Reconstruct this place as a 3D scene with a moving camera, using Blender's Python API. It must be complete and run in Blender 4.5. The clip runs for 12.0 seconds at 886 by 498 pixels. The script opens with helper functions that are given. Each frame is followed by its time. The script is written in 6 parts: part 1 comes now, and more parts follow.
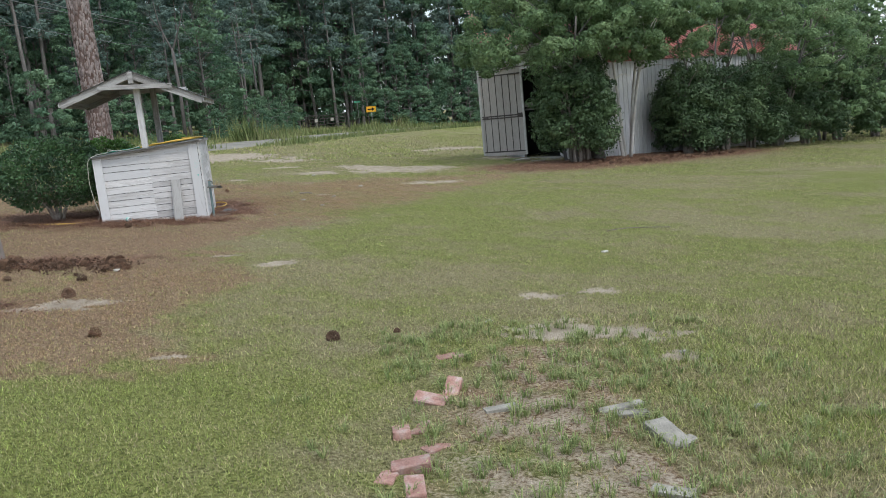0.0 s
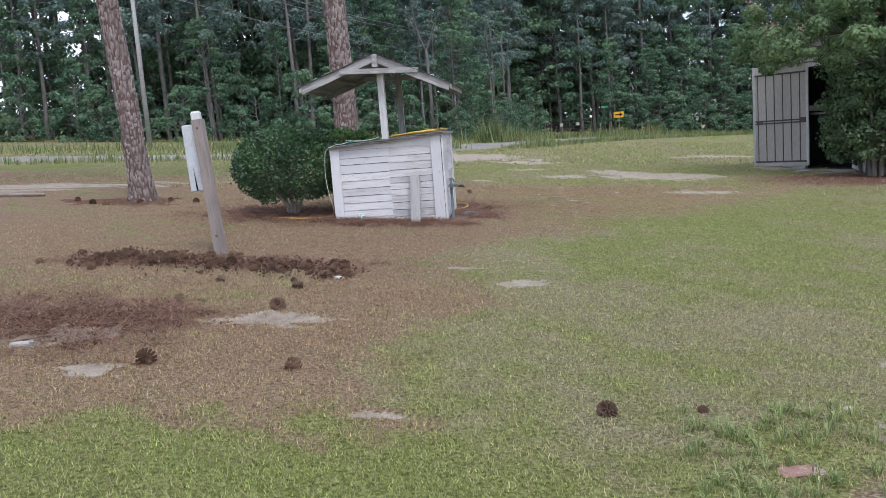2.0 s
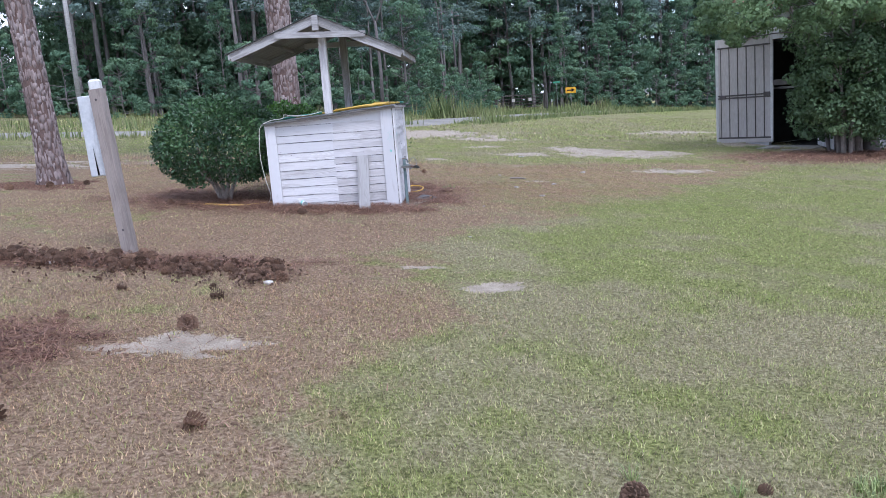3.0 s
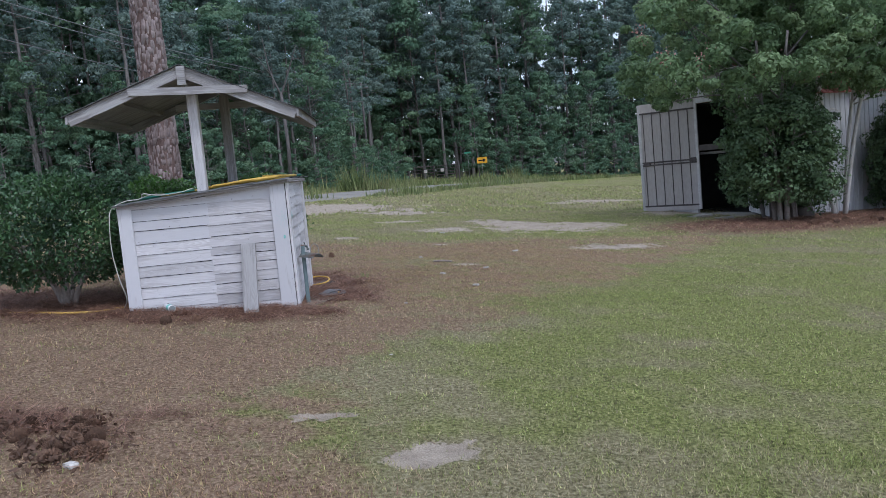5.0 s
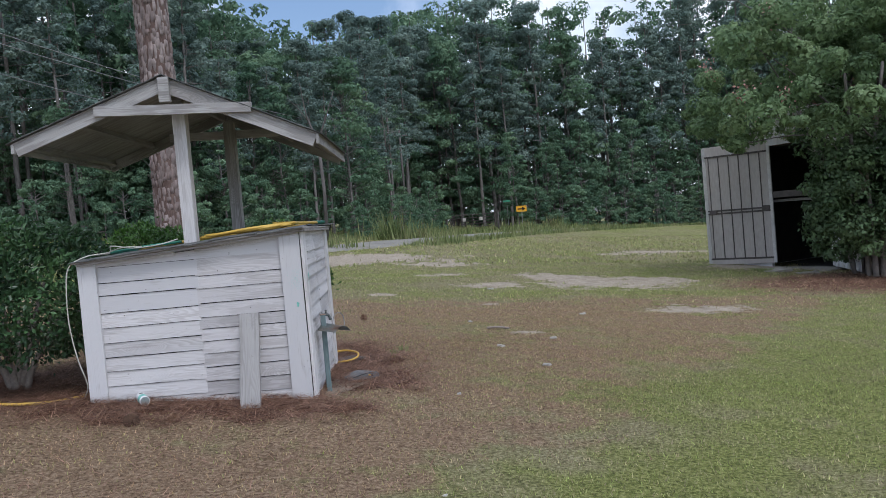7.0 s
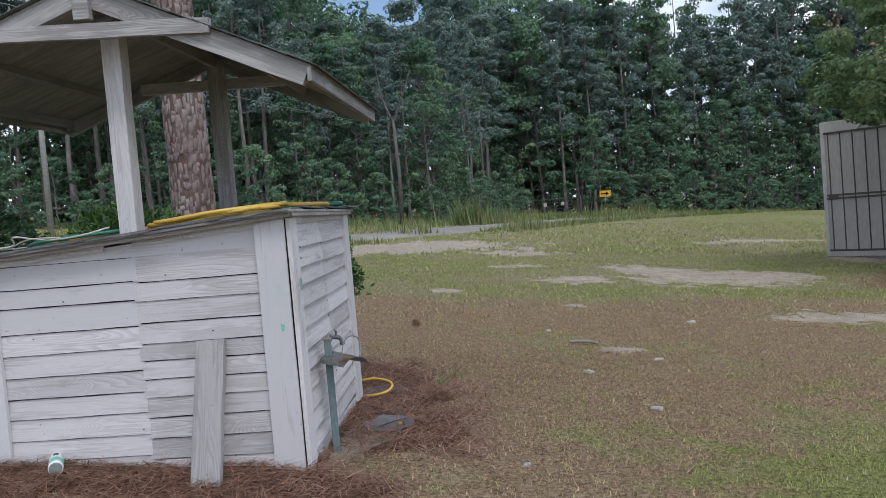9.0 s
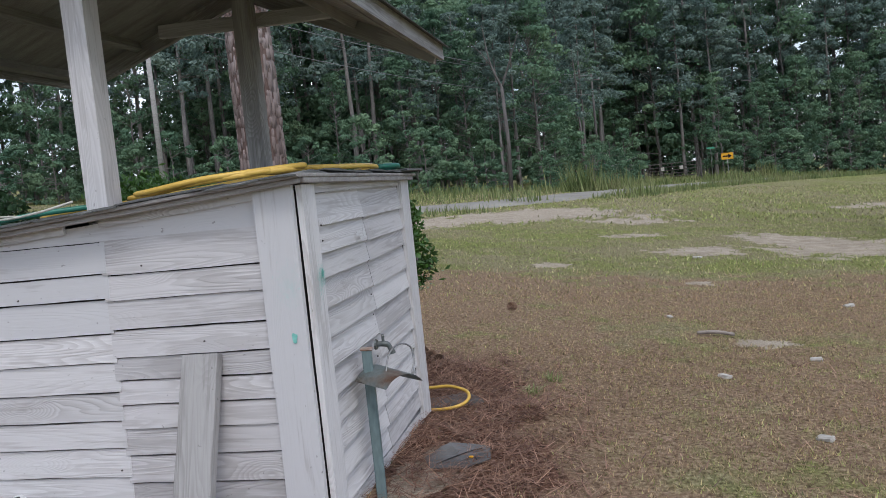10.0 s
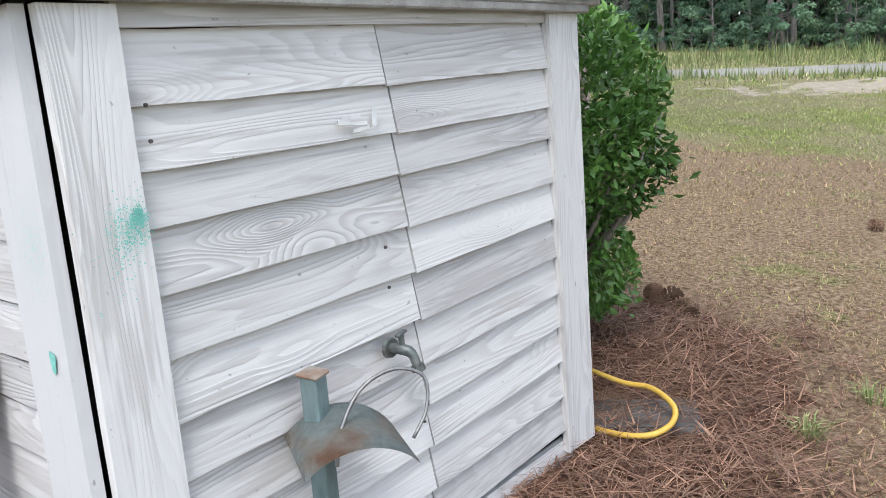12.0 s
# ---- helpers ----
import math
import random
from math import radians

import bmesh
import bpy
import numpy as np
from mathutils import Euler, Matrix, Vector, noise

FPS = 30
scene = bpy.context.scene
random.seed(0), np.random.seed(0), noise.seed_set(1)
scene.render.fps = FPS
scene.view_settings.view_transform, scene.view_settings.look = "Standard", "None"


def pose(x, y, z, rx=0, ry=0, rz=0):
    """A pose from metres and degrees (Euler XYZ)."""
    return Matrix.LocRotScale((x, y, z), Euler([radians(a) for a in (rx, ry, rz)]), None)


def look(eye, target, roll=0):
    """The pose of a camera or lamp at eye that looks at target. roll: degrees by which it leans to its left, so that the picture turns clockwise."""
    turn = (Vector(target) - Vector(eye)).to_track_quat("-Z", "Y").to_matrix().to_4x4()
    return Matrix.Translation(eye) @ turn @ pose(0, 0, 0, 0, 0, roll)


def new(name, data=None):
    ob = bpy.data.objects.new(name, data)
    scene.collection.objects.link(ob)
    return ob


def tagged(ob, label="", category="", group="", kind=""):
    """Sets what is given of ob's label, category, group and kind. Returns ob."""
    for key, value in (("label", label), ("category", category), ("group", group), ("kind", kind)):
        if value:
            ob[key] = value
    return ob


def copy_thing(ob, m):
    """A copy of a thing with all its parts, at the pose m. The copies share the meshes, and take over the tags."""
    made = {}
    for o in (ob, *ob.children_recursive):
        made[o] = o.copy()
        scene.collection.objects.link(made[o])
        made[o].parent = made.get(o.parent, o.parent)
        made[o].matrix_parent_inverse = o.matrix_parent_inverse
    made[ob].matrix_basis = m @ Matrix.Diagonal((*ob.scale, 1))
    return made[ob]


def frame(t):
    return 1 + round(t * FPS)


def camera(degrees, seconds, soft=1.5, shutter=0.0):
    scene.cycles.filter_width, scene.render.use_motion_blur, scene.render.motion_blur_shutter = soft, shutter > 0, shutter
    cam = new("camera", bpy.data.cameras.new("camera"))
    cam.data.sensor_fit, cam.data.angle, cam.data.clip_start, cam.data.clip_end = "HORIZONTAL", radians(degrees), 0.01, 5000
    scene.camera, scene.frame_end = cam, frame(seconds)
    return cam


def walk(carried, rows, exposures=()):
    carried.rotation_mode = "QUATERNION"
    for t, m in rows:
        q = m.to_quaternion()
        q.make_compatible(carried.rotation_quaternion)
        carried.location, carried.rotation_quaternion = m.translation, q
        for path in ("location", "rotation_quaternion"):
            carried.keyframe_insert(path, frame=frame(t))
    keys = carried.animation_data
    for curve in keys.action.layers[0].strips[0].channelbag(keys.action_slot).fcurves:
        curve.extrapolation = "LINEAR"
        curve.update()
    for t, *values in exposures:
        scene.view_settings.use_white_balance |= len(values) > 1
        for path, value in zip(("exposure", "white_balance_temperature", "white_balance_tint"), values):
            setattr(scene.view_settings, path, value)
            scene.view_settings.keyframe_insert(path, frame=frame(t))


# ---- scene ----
cam = camera(56.4, 12.0, 0.4)


PATH = [
    (0, (1.453, -13.297, 1.357), (1.787, -11.354, 1.019), -5.7),
    (0.5, (1.458, -12.679, 1.252), (1.475, -10.706, 0.929), -5.5),
    (1, (1.489, -12.204, 1.269), (1.439, -10.225, 0.987), -4.5),
    (1.5, (1.441, -11.702, 1.28), (1.248, -9.74, 0.942), -4.3),
    (2, (1.285, -11.311, 1.195), (1.061, -9.343, 0.92), -4.3),
    (2.5, (1.224, -10.718, 1.202), (1.07, -8.754, 0.858), -3.7),
    (3, (1.128, -9.984, 1.172), (1.017, -8.016, 0.832), -4.3),
    (3.5, (1.082, -9.432, 1.161), (1.165, -7.449, 0.911), -4.6),
    (3.7, (1.13, -9.246, 1.173), (1.162, -7.259, 0.944), -4.8),
    (5.3, (1.063, -7.513, 1.173), (1.202, -5.525, 1.016), -4.7),
    (5.5, (1.058, -7.325, 1.17), (1.22, -5.334, 1.08), -4.1),
    (6, (1.044, -6.851, 1.167), (1.171, -4.857, 1.096), -4.5),
    (6.5, (1.028, -6.356, 1.165), (1.087, -4.358, 1.099), -5.1),
    (7, (0.982, -5.792, 1.175), (1.013, -3.793, 1.11), -5.0),
    (7.2, (0.991, -5.556, 1.167), (0.979, -3.556, 1.125), -4.7),
    (9, (1.108, -3.731, 1.148), (0.942, -1.74, 1.064), -4.8),
    (9.5, (1.098, -3.082, 1.134), (0.909, -1.093, 1.036), -4.9),
    (10, (1.131, -2.54, 1.119), (0.69, -0.594, 0.983), -5.8),
    (10.5, (1.121, -2.075, 1.144), (0.374, -0.236, 0.901), -4.0),
    (11, (1.203, -1.537, 1.098), (0.138, 0.127, 0.79), -4.8),
    (11.5, (1.235, -1.016, 1.094), (0.128, 0.62, 0.781), -4.0),
    (12, (1.23, -0.513, 1.047), (-0.053, 0.97, 0.655), -4.4),
]
walk(cam, [(t, look(eye, target, roll)) for t, eye, target, roll in PATH],
     [(0, 0.42, 6250, 6), (1.0, 0.48, 6200, 9), (1.5, 0.46, 6080, 12), (2.0, 0.53, 5950, 14), (2.5, 0.84, 5750, 16), (3.0, 0.80, 5500, 18), (3.5, 0.50, 5450, 19), (5.5, 0.22, 5700, 13), (6.5, 0.19, 5850, 12), (9.5, 0.18, 6050, 12), (10.5, 0.42, 6100, 11), (11, 0.66, 6100, 9), (11.5, 0.87, 6130, 8), (12, 1.05, 6220, 8)])


# ---- light ----
SUN_EL, SUN_AZ = 58.0, 152.0
world = bpy.data.worlds.new("world")
scene.world = world
world.use_nodes = True
wn, wl = world.node_tree.nodes, world.node_tree.links
wn.clear()
w_sky = wn.new("ShaderNodeTexSky")
w_sky.sky_type, w_sky.sun_disc = "NISHITA", False
w_sky.sun_elevation, w_sky.sun_rotation = radians(SUN_EL), radians(SUN_AZ)
w_sky.air_density, w_sky.dust_density = 1.0, 2.0
w_co = wn.new("ShaderNodeTexCoord")
w_cl = wn.new("ShaderNodeTexNoise")
w_cl.inputs["Scale"].default_value, w_cl.inputs["Detail"].default_value = 3.2, 7.0
w_rmp = wn.new("ShaderNodeValToRGB")
w_rmp.color_ramp.elements[0].position, w_rmp.color_ramp.elements[1].position = 0.40, 0.56
w_mix = wn.new("ShaderNodeMix")
w_mix.data_type = "RGBA"
w_mix.inputs["B"].default_value = (7.4, 7.7, 8.2, 1)
w_bg, w_out = wn.new("ShaderNodeBackground"), wn.new("ShaderNodeOutputWorld")
w_bg.inputs["Strength"].default_value = 0.13
wl.new(w_co.outputs["Generated"], w_cl.inputs["Vector"])
wl.new(w_cl.outputs["Fac"], w_rmp.inputs["Fac"])
wl.new(w_rmp.outputs["Color"], w_mix.inputs["Factor"])
wl.new(w_sky.outputs["Color"], w_mix.inputs["A"])
wl.new(w_mix.outputs["Result"], w_bg.inputs["Color"])
wl.new(w_bg.outputs["Background"], w_out.inputs["Surface"])

sun = new("sun", bpy.data.lights.new("sun", "SUN"))
sun.data.energy, sun.data.angle, sun.data.color = 1.1, radians(14), (1.0, 0.95, 0.88)
sun.matrix_basis = look((0, 0, 60), (-60 * math.sin(radians(SUN_AZ)) / math.tan(radians(SUN_EL)), -60 * math.cos(radians(SUN_AZ)) / math.tan(radians(SUN_EL)), 0))


# ---- materials ----
def rgb(c):
    return (*c, 1.0)


def material(name, colours, scale=6.0, stretch=(1, 1, 1), rough=0.8, fine=60.0, fine_amount=0.35, bump=0.3, bump_dist=0.01,
             metal=0.0, vary=0.12, distort=0.0, ramp=(0.3, 0.7), island=False, leaf_light=0.0, gloss=0.5):
    """Two-scale procedural surface: broad blotches between the colours, fine grain over them, and relief."""
    m = bpy.data.materials.new(name)
    m.use_nodes = True
    n, l = m.node_tree.nodes, m.node_tree.links
    bsdf = n["Principled BSDF"]
    co, mp = n.new("ShaderNodeTexCoord"), n.new("ShaderNodeMapping")
    info = n.new("ShaderNodeObjectInfo")
    shift = n.new("ShaderNodeVectorMath")
    shift.operation = "SCALE"
    shift.inputs[0].default_value = (37.0, 19.0, 53.0)
    l.new(info.outputs["Random"], shift.inputs["Scale"])
    l.new(shift.outputs["Vector"], mp.inputs["Location"])
    mp.inputs["Scale"].default_value = stretch
    l.new(co.outputs["Object"], mp.inputs["Vector"])
    a = n.new("ShaderNodeTexNoise")
    a.inputs["Scale"].default_value, a.inputs["Detail"].default_value, a.inputs["Distortion"].default_value = scale, 6.0, distort
    b = n.new("ShaderNodeTexNoise")
    b.inputs["Scale"].default_value, b.inputs["Detail"].default_value = fine, 4.0
    for t in (a, b):
        l.new(mp.outputs["Vector"], t.inputs["Vector"])
    ramp_n = n.new("ShaderNodeValToRGB")
    els = ramp_n.color_ramp.elements
    els[0].position, els[1].position = ramp
    els[0].color, els[1].color = rgb(colours[0]), rgb(colours[-1])
    for i, c in enumerate(colours[1:-1]):
        e = els.new(ramp[0] + (ramp[1] - ramp[0]) * (i + 1) / (len(colours) - 1))
        e.color = rgb(c)
    l.new(a.outputs["Fac"], ramp_n.inputs["Fac"])
    mul = n.new("ShaderNodeMix")
    mul.data_type, mul.blend_type = "RGBA", "OVERLAY"
    mul.inputs["Factor"].default_value = fine_amount
    l.new(ramp_n.outputs["Color"], mul.inputs["A"])
    l.new(b.outputs["Fac"], mul.inputs["B"])
    hsv = n.new("ShaderNodeHueSaturation")
    rng = n.new("ShaderNodeMapRange")
    rng.inputs["To Min"].default_value, rng.inputs["To Max"].default_value = 1 - vary, 1 + vary
    if island:
        geo = n.new("ShaderNodeNewGeometry")
        l.new(geo.outputs["Random Per Island"], rng.inputs["Value"])
    else:
        l.new(info.outputs["Random"], rng.inputs["Value"])
    l.new(rng.outputs["Result"], hsv.inputs["Value"])
    l.new(mul.outputs["Result"], hsv.inputs["Color"])
    l.new(hsv.outputs["Color"], bsdf.inputs["Base Color"])
    bsdf.inputs["Roughness"].default_value, bsdf.inputs["Metallic"].default_value = rough, metal
    bsdf.inputs["Specular IOR Level"].default_value = gloss
    if bump:
        bp = n.new("ShaderNodeBump")
        bp.inputs["Strength"].default_value, bp.inputs["Distance"].default_value = bump, bump_dist
        add = n.new("ShaderNodeMath")
        l.new(a.outputs["Fac"], add.inputs[0])
        l.new(b.outputs["Fac"], add.inputs[1])
        l.new(add.outputs["Value"], bp.inputs["Height"])
        l.new(bp.outputs["Normal"], bsdf.inputs["Normal"])
    if leaf_light:
        tr, mx = n.new("ShaderNodeBsdfTranslucent"), n.new("ShaderNodeMixShader")
        mx.inputs["Fac"].default_value = leaf_light
        l.new(hsv.outputs["Color"], tr.inputs["Color"])
        l.new(bsdf.outputs["BSDF"], mx.inputs[1])
        l.new(tr.outputs["BSDF"], mx.inputs[2])
        l.new(mx.outputs["Shader"], n["Material Output"].inputs["Surface"])
    return m


def painted_wood(name, paint, bare, worn, grain=1.0):
    """Thin old paint over softwood: long grain rings show through, bare grey patches where it has flaked, dirt specks."""
    m = bpy.data.materials.new(name)
    m.use_nodes = True
    n, l = m.node_tree.nodes, m.node_tree.links
    bsdf = n["Principled BSDF"]
    co, info = n.new("ShaderNodeTexCoord"), n.new("ShaderNodeObjectInfo")
    shift = n.new("ShaderNodeVectorMath")
    shift.operation = "SCALE"
    shift.inputs[0].default_value = (31.0, 17.0, 43.0)
    l.new(info.outputs["Random"], shift.inputs["Scale"])
    base = n.new("ShaderNodeVectorMath")
    l.new(co.outputs["Object"], base.inputs[0])
    l.new(shift.outputs["Vector"], base.inputs[1])

    def noise_at(stretch, scale, detail, distortion=0.0):
        mp, t = n.new("ShaderNodeMapping"), n.new("ShaderNodeTexNoise")
        mp.inputs["Scale"].default_value = stretch
        t.inputs["Scale"].default_value, t.inputs["Detail"].default_value, t.inputs["Distortion"].default_value = scale, detail, distortion
        l.new(base.outputs["Vector"], mp.inputs["Vector"])
        l.new(mp.outputs["Vector"], t.inputs["Vector"])
        return t.outputs["Fac"]

    def math_n(op, a, b):
        t = n.new("ShaderNodeMath")
        t.operation = op
        for i, v in enumerate((a, b)):
            if isinstance(v, float):
                t.inputs[i].default_value = v
            else:
                l.new(v, t.inputs[i])
        return t.outputs["Value"]

    def step(v, lo, hi):
        t = n.new("ShaderNodeMapRange")
        t.interpolation_type = "SMOOTHSTEP"
        t.inputs["From Min"].default_value, t.inputs["From Max"].default_value = lo, hi
        l.new(v, t.inputs["Value"])
        return t.outputs["Result"]

    # growth rings cut lengthwise: iso-lines of a long stretched field, drawn into eyes round scattered knots
    km, kv = n.new("ShaderNodeMapping"), n.new("ShaderNodeTexVoronoi")
    km.inputs["Scale"].default_value = (1.9, 3.0, 5.2)
    kv.inputs["Scale"].default_value = 1.0
    l.new(base.outputs["Vector"], km.inputs["Vector"])
    l.new(km.outputs["Vector"], kv.inputs["Vector"])
    eye = math_n("SUBTRACT", 1.0, step(kv.outputs["Distance"], 0.0, 0.34))
    knot = math_n("SUBTRACT", 1.0, step(kv.outputs["Distance"], 0.035, 0.075))
    field = math_n("ADD", noise_at((0.55, 6.5, 6.5), 1.5, 1.4), math_n("MULTIPLY", eye, 0.30))
    field = math_n("ADD", field, math_n("MULTIPLY", noise_at((9.0, 70.0, 70.0), 1.0, 3.0), 0.022))
    rings = math_n("FRACT", math_n("MULTIPLY", field, 25.0), 0.0)
    strong = step(noise_at((1.1, 6.0, 6.0), 1.0, 2.0), 0.36, 0.62)
    ring = math_n("MULTIPLY", step(rings, 0.10, 0.80), math_n("SUBTRACT", 1.0, step(rings, 0.84, 0.99)))
    ring = math_n("MULTIPLY", ring, math_n("ADD", 0.25, math_n("MULTIPLY", strong, 0.9)))
    fibre = noise_at((3.0, 120.0, 120.0), 1.0, 5.0)
    patch = noise_at((2.0, 9.0, 9.0), 1.6, 6.0, 0.3)
    speck = noise_at((40.0, 60.0, 60.0), 1.0, 3.0)
    wear = step(math_n("ADD", patch, math_n("MULTIPLY", math_n("SUBTRACT", fibre, 0.5), 0.55)), worn, worn + 0.13)
    tone = n.new("ShaderNodeMapRange")
    tone.inputs["To Min"].default_value, tone.inputs["To Max"].default_value = 0.84, 1.05
    l.new(info.outputs["Random"], tone.inputs["Value"])

    def mix(f, a, b, blend="MIX"):
        t = n.new("ShaderNodeMix")
        t.data_type, t.blend_type = "RGBA", blend
        for sock, v in (("Factor", f), ("A", a), ("B", b)):
            if isinstance(v, (tuple, float)):
                t.inputs[sock].default_value = v
            else:
                l.new(v, t.inputs[sock])
        return t.outputs["Result"]
    thin = mix(math_n("MULTIPLY", ring, 0.44 * grain), rgb(paint), rgb(bare))
    thin = mix(math_n("MULTIPLY", knot, 0.6 * grain), thin, rgb(tuple(0.62 * c for c in bare)))
    thin = mix(math_n("MULTIPLY", step(fibre, 0.52, 0.70), 0.26 * grain), thin, rgb(bare))
    col = mix(math_n("MULTIPLY", wear, 0.5), thin, rgb(bare))
    col = mix(math_n("MULTIPLY", step(speck, 0.70, 0.76), 0.5), col, rgb((0.12, 0.11, 0.10)))
    hsv = n.new("ShaderNodeHueSaturation")
    l.new(tone.outputs["Result"], hsv.inputs["Value"])
    l.new(col, hsv.inputs["Color"])
    l.new(hsv.outputs["Color"], bsdf.inputs["Base Color"])
    bsdf.inputs["Roughness"].default_value = 0.72
    bp = n.new("ShaderNodeBump")
    bp.inputs["Strength"].default_value, bp.inputs["Distance"].default_value = 0.2 + 0.3 * grain, 0.002
    l.new(math_n("ADD", math_n("MULTIPLY", ring, 0.7), fibre), bp.inputs["Height"])
    l.new(bp.outputs["Normal"], bsdf.inputs["Normal"])
    return m


M_WHITE = painted_wood("white_paint_on_wood", (0.68, 0.668, 0.668), (0.43, 0.405, 0.395), 0.56)
M_SOLID = painted_wood("solid_white_paint", (0.66, 0.655, 0.665), (0.46, 0.44, 0.43), 0.64, 0.16)
M_WORN = painted_wood("worn_white_paint", (0.60, 0.585, 0.587), (0.38, 0.36, 0.352), 0.50)
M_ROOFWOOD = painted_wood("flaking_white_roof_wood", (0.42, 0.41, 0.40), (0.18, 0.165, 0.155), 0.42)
M_GREYWOOD = painted_wood("weathered_bare_wood", (0.36, 0.35, 0.34), (0.22, 0.21, 0.20), 0.48)
M_POSTWOOD = painted_wood("weathered_post_wood", (0.33, 0.28, 0.25), (0.19, 0.16, 0.14), 0.48)
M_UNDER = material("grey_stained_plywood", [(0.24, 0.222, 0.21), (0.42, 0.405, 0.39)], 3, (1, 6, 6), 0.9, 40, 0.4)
# near-black: painted shade for well box and shed insides; also wheels, chassis, slot
M_DARK = material("near_black_shade_and_rubber", [(0.02, 0.02, 0.02), (0.04, 0.038, 0.035)], 4, rough=0.95)
M_SHINGLE = material("grey_asphalt_shingle", [(0.07, 0.075, 0.075), (0.15, 0.155, 0.15)], 9, (1, 1, 1), 0.95, 220, 0.8, 0.7, 0.003)
M_YELLOW = material("yellow_hose_rubber", [(0.56, 0.34, 0.05), (0.68, 0.46, 0.10)], 8, rough=0.42, fine=60, fine_amount=0.2, bump=0.1)
M_GREENHOSE = material("green_hose_rubber", [(0.02, 0.16, 0.11), (0.04, 0.23, 0.16)], 8, rough=0.45, bump=0.1)
M_CORD = material("pale_cord", [(0.42, 0.41, 0.36), (0.58, 0.56, 0.50)], 20, rough=0.8)
M_PIPE = material("teal_grey_painted_steel", [(0.10, 0.15, 0.155), (0.17, 0.23, 0.235)], 7, (1, 1, 0.3), 0.55, 70, 0.35, 0.25, 0.002)
M_RUST = material("rusty_painted_sheet", [(0.20, 0.11, 0.07), (0.25, 0.22, 0.19), (0.24, 0.28, 0.28)], 9, rough=0.6, fine=70, bump=0.3, bump_dist=0.002, ramp=(0.32, 0.55))
M_METAL = material("dull_galvanised_metal", [(0.20, 0.20, 0.20), (0.33, 0.33, 0.33)], 12, rough=0.45, metal=0.7)
M_BRASS = material("weathered_tap_metal", [(0.10, 0.12, 0.12), (0.20, 0.21, 0.20)], 25, rough=0.5, metal=0.5)
M_TEAL = material("teal_paint_mark", [(0.16, 0.48, 0.42), (0.25, 0.60, 0.53)], 30, rough=0.6, bump=0.0)
M_BARK = material("pine_bark_plates", [(0.15, 0.112, 0.100), (0.235, 0.188, 0.175), (0.31, 0.265, 0.252)], 5, (1, 1, 0.4), 0.9, 40, 0.5, 0.5, 0.008, vary=0.20, island=True)
M_BARKGAP = material("pine_bark_gaps", [(0.095, 0.060, 0.050), (0.175, 0.122, 0.105)], 9, (1, 1, 0.3), 0.95, 50, 0.5, 0.6, 0.02)
M_FARBARK = material("grey_brown_far_bark", [(0.105, 0.094, 0.088), (0.215, 0.20, 0.19)], 4, (1, 1, 0.3), 0.9, 20, 0.5, 0.3, 0.02)
M_PALEBARK = material("pale_smooth_bark", [(0.42, 0.39, 0.36), (0.62, 0.60, 0.56)], 7, (1, 1, 0.4), 0.75, 30, 0.3, 0.2, 0.004)
M_SNAG = material("grey_dead_bark", [(0.07, 0.062, 0.06), (0.13, 0.12, 0.115)], 6, (1, 1, 0.3), 0.9)
M_DARKBARK = material("dark_rough_bark", [(0.045, 0.04, 0.036), (0.10, 0.085, 0.075)], 8, (1, 1, 0.3), 0.9)
M_LEAF_BUSH = material("glossy_holly_leaves", [(0.026, 0.058, 0.026), (0.054, 0.118, 0.046), (0.092, 0.172, 0.064)], 3.0, rough=0.34, fine=30, fine_amount=0.2, bump=0, vary=0.40, island=True, leaf_light=0.12)
M_LEAF_BRIGHT = material("young_green_leaves", [(0.040, 0.098, 0.022), (0.085, 0.185, 0.036), (0.140, 0.275, 0.058)], 3.0, rough=0.38, fine=30, fine_amount=0.2, bump=0, vary=0.35, island=True, leaf_light=0.18)
M_LEAF_SHED = material("crape_myrtle_leaves", [(0.100, 0.165, 0.078), (0.180, 0.270, 0.130), (0.255, 0.345, 0.175)], 0.9, rough=0.6, fine=14, fine_amount=0.3, bump=0, vary=0.30, island=True, leaf_light=0.38, gloss=0.25)
M_LEAF_DARK = material("dark_evergreen_leaves", [(0.036, 0.066, 0.032), (0.070, 0.118, 0.052), (0.115, 0.175, 0.075)], 0.9, rough=0.55, fine=14, fine_amount=0.3, bump=0, vary=0.35, island=True, leaf_light=0.12, gloss=0.3)
M_FLOWER = material("faded_pink_blossom", [(0.450, 0.213, 0.188), (0.625, 0.362, 0.325)], 4, rough=0.7, fine=30, bump=0, vary=0.3, island=True, leaf_light=0.2)
# distance haze painted into these two foliage colours: paler and bluer than the leaves
M_LEAF_FAR = material("hazy_broadleaf_woods", [(0.080, 0.150, 0.100), (0.140, 0.230, 0.145), (0.205, 0.300, 0.180)], 0.30, rough=0.9, fine=3, fine_amount=0.3, bump=0, vary=0.22, island=True, leaf_light=0.32, gloss=0.1)
M_NEEDLE_FAR = material("hazy_pine_needle_woods", [(0.115, 0.175, 0.160), (0.175, 0.245, 0.215), (0.235, 0.305, 0.260)], 0.30, rough=0.9, fine=3, fine_amount=0.3, bump=0, vary=0.22, island=True, leaf_light=0.30, gloss=0.1)
M_WEED = material("tall_roadside_weeds", [(0.10, 0.15, 0.045), (0.18, 0.22, 0.08), (0.28, 0.27, 0.13)], 0.6, rough=0.7, bump=0, vary=0.35, island=True, leaf_light=0.2)
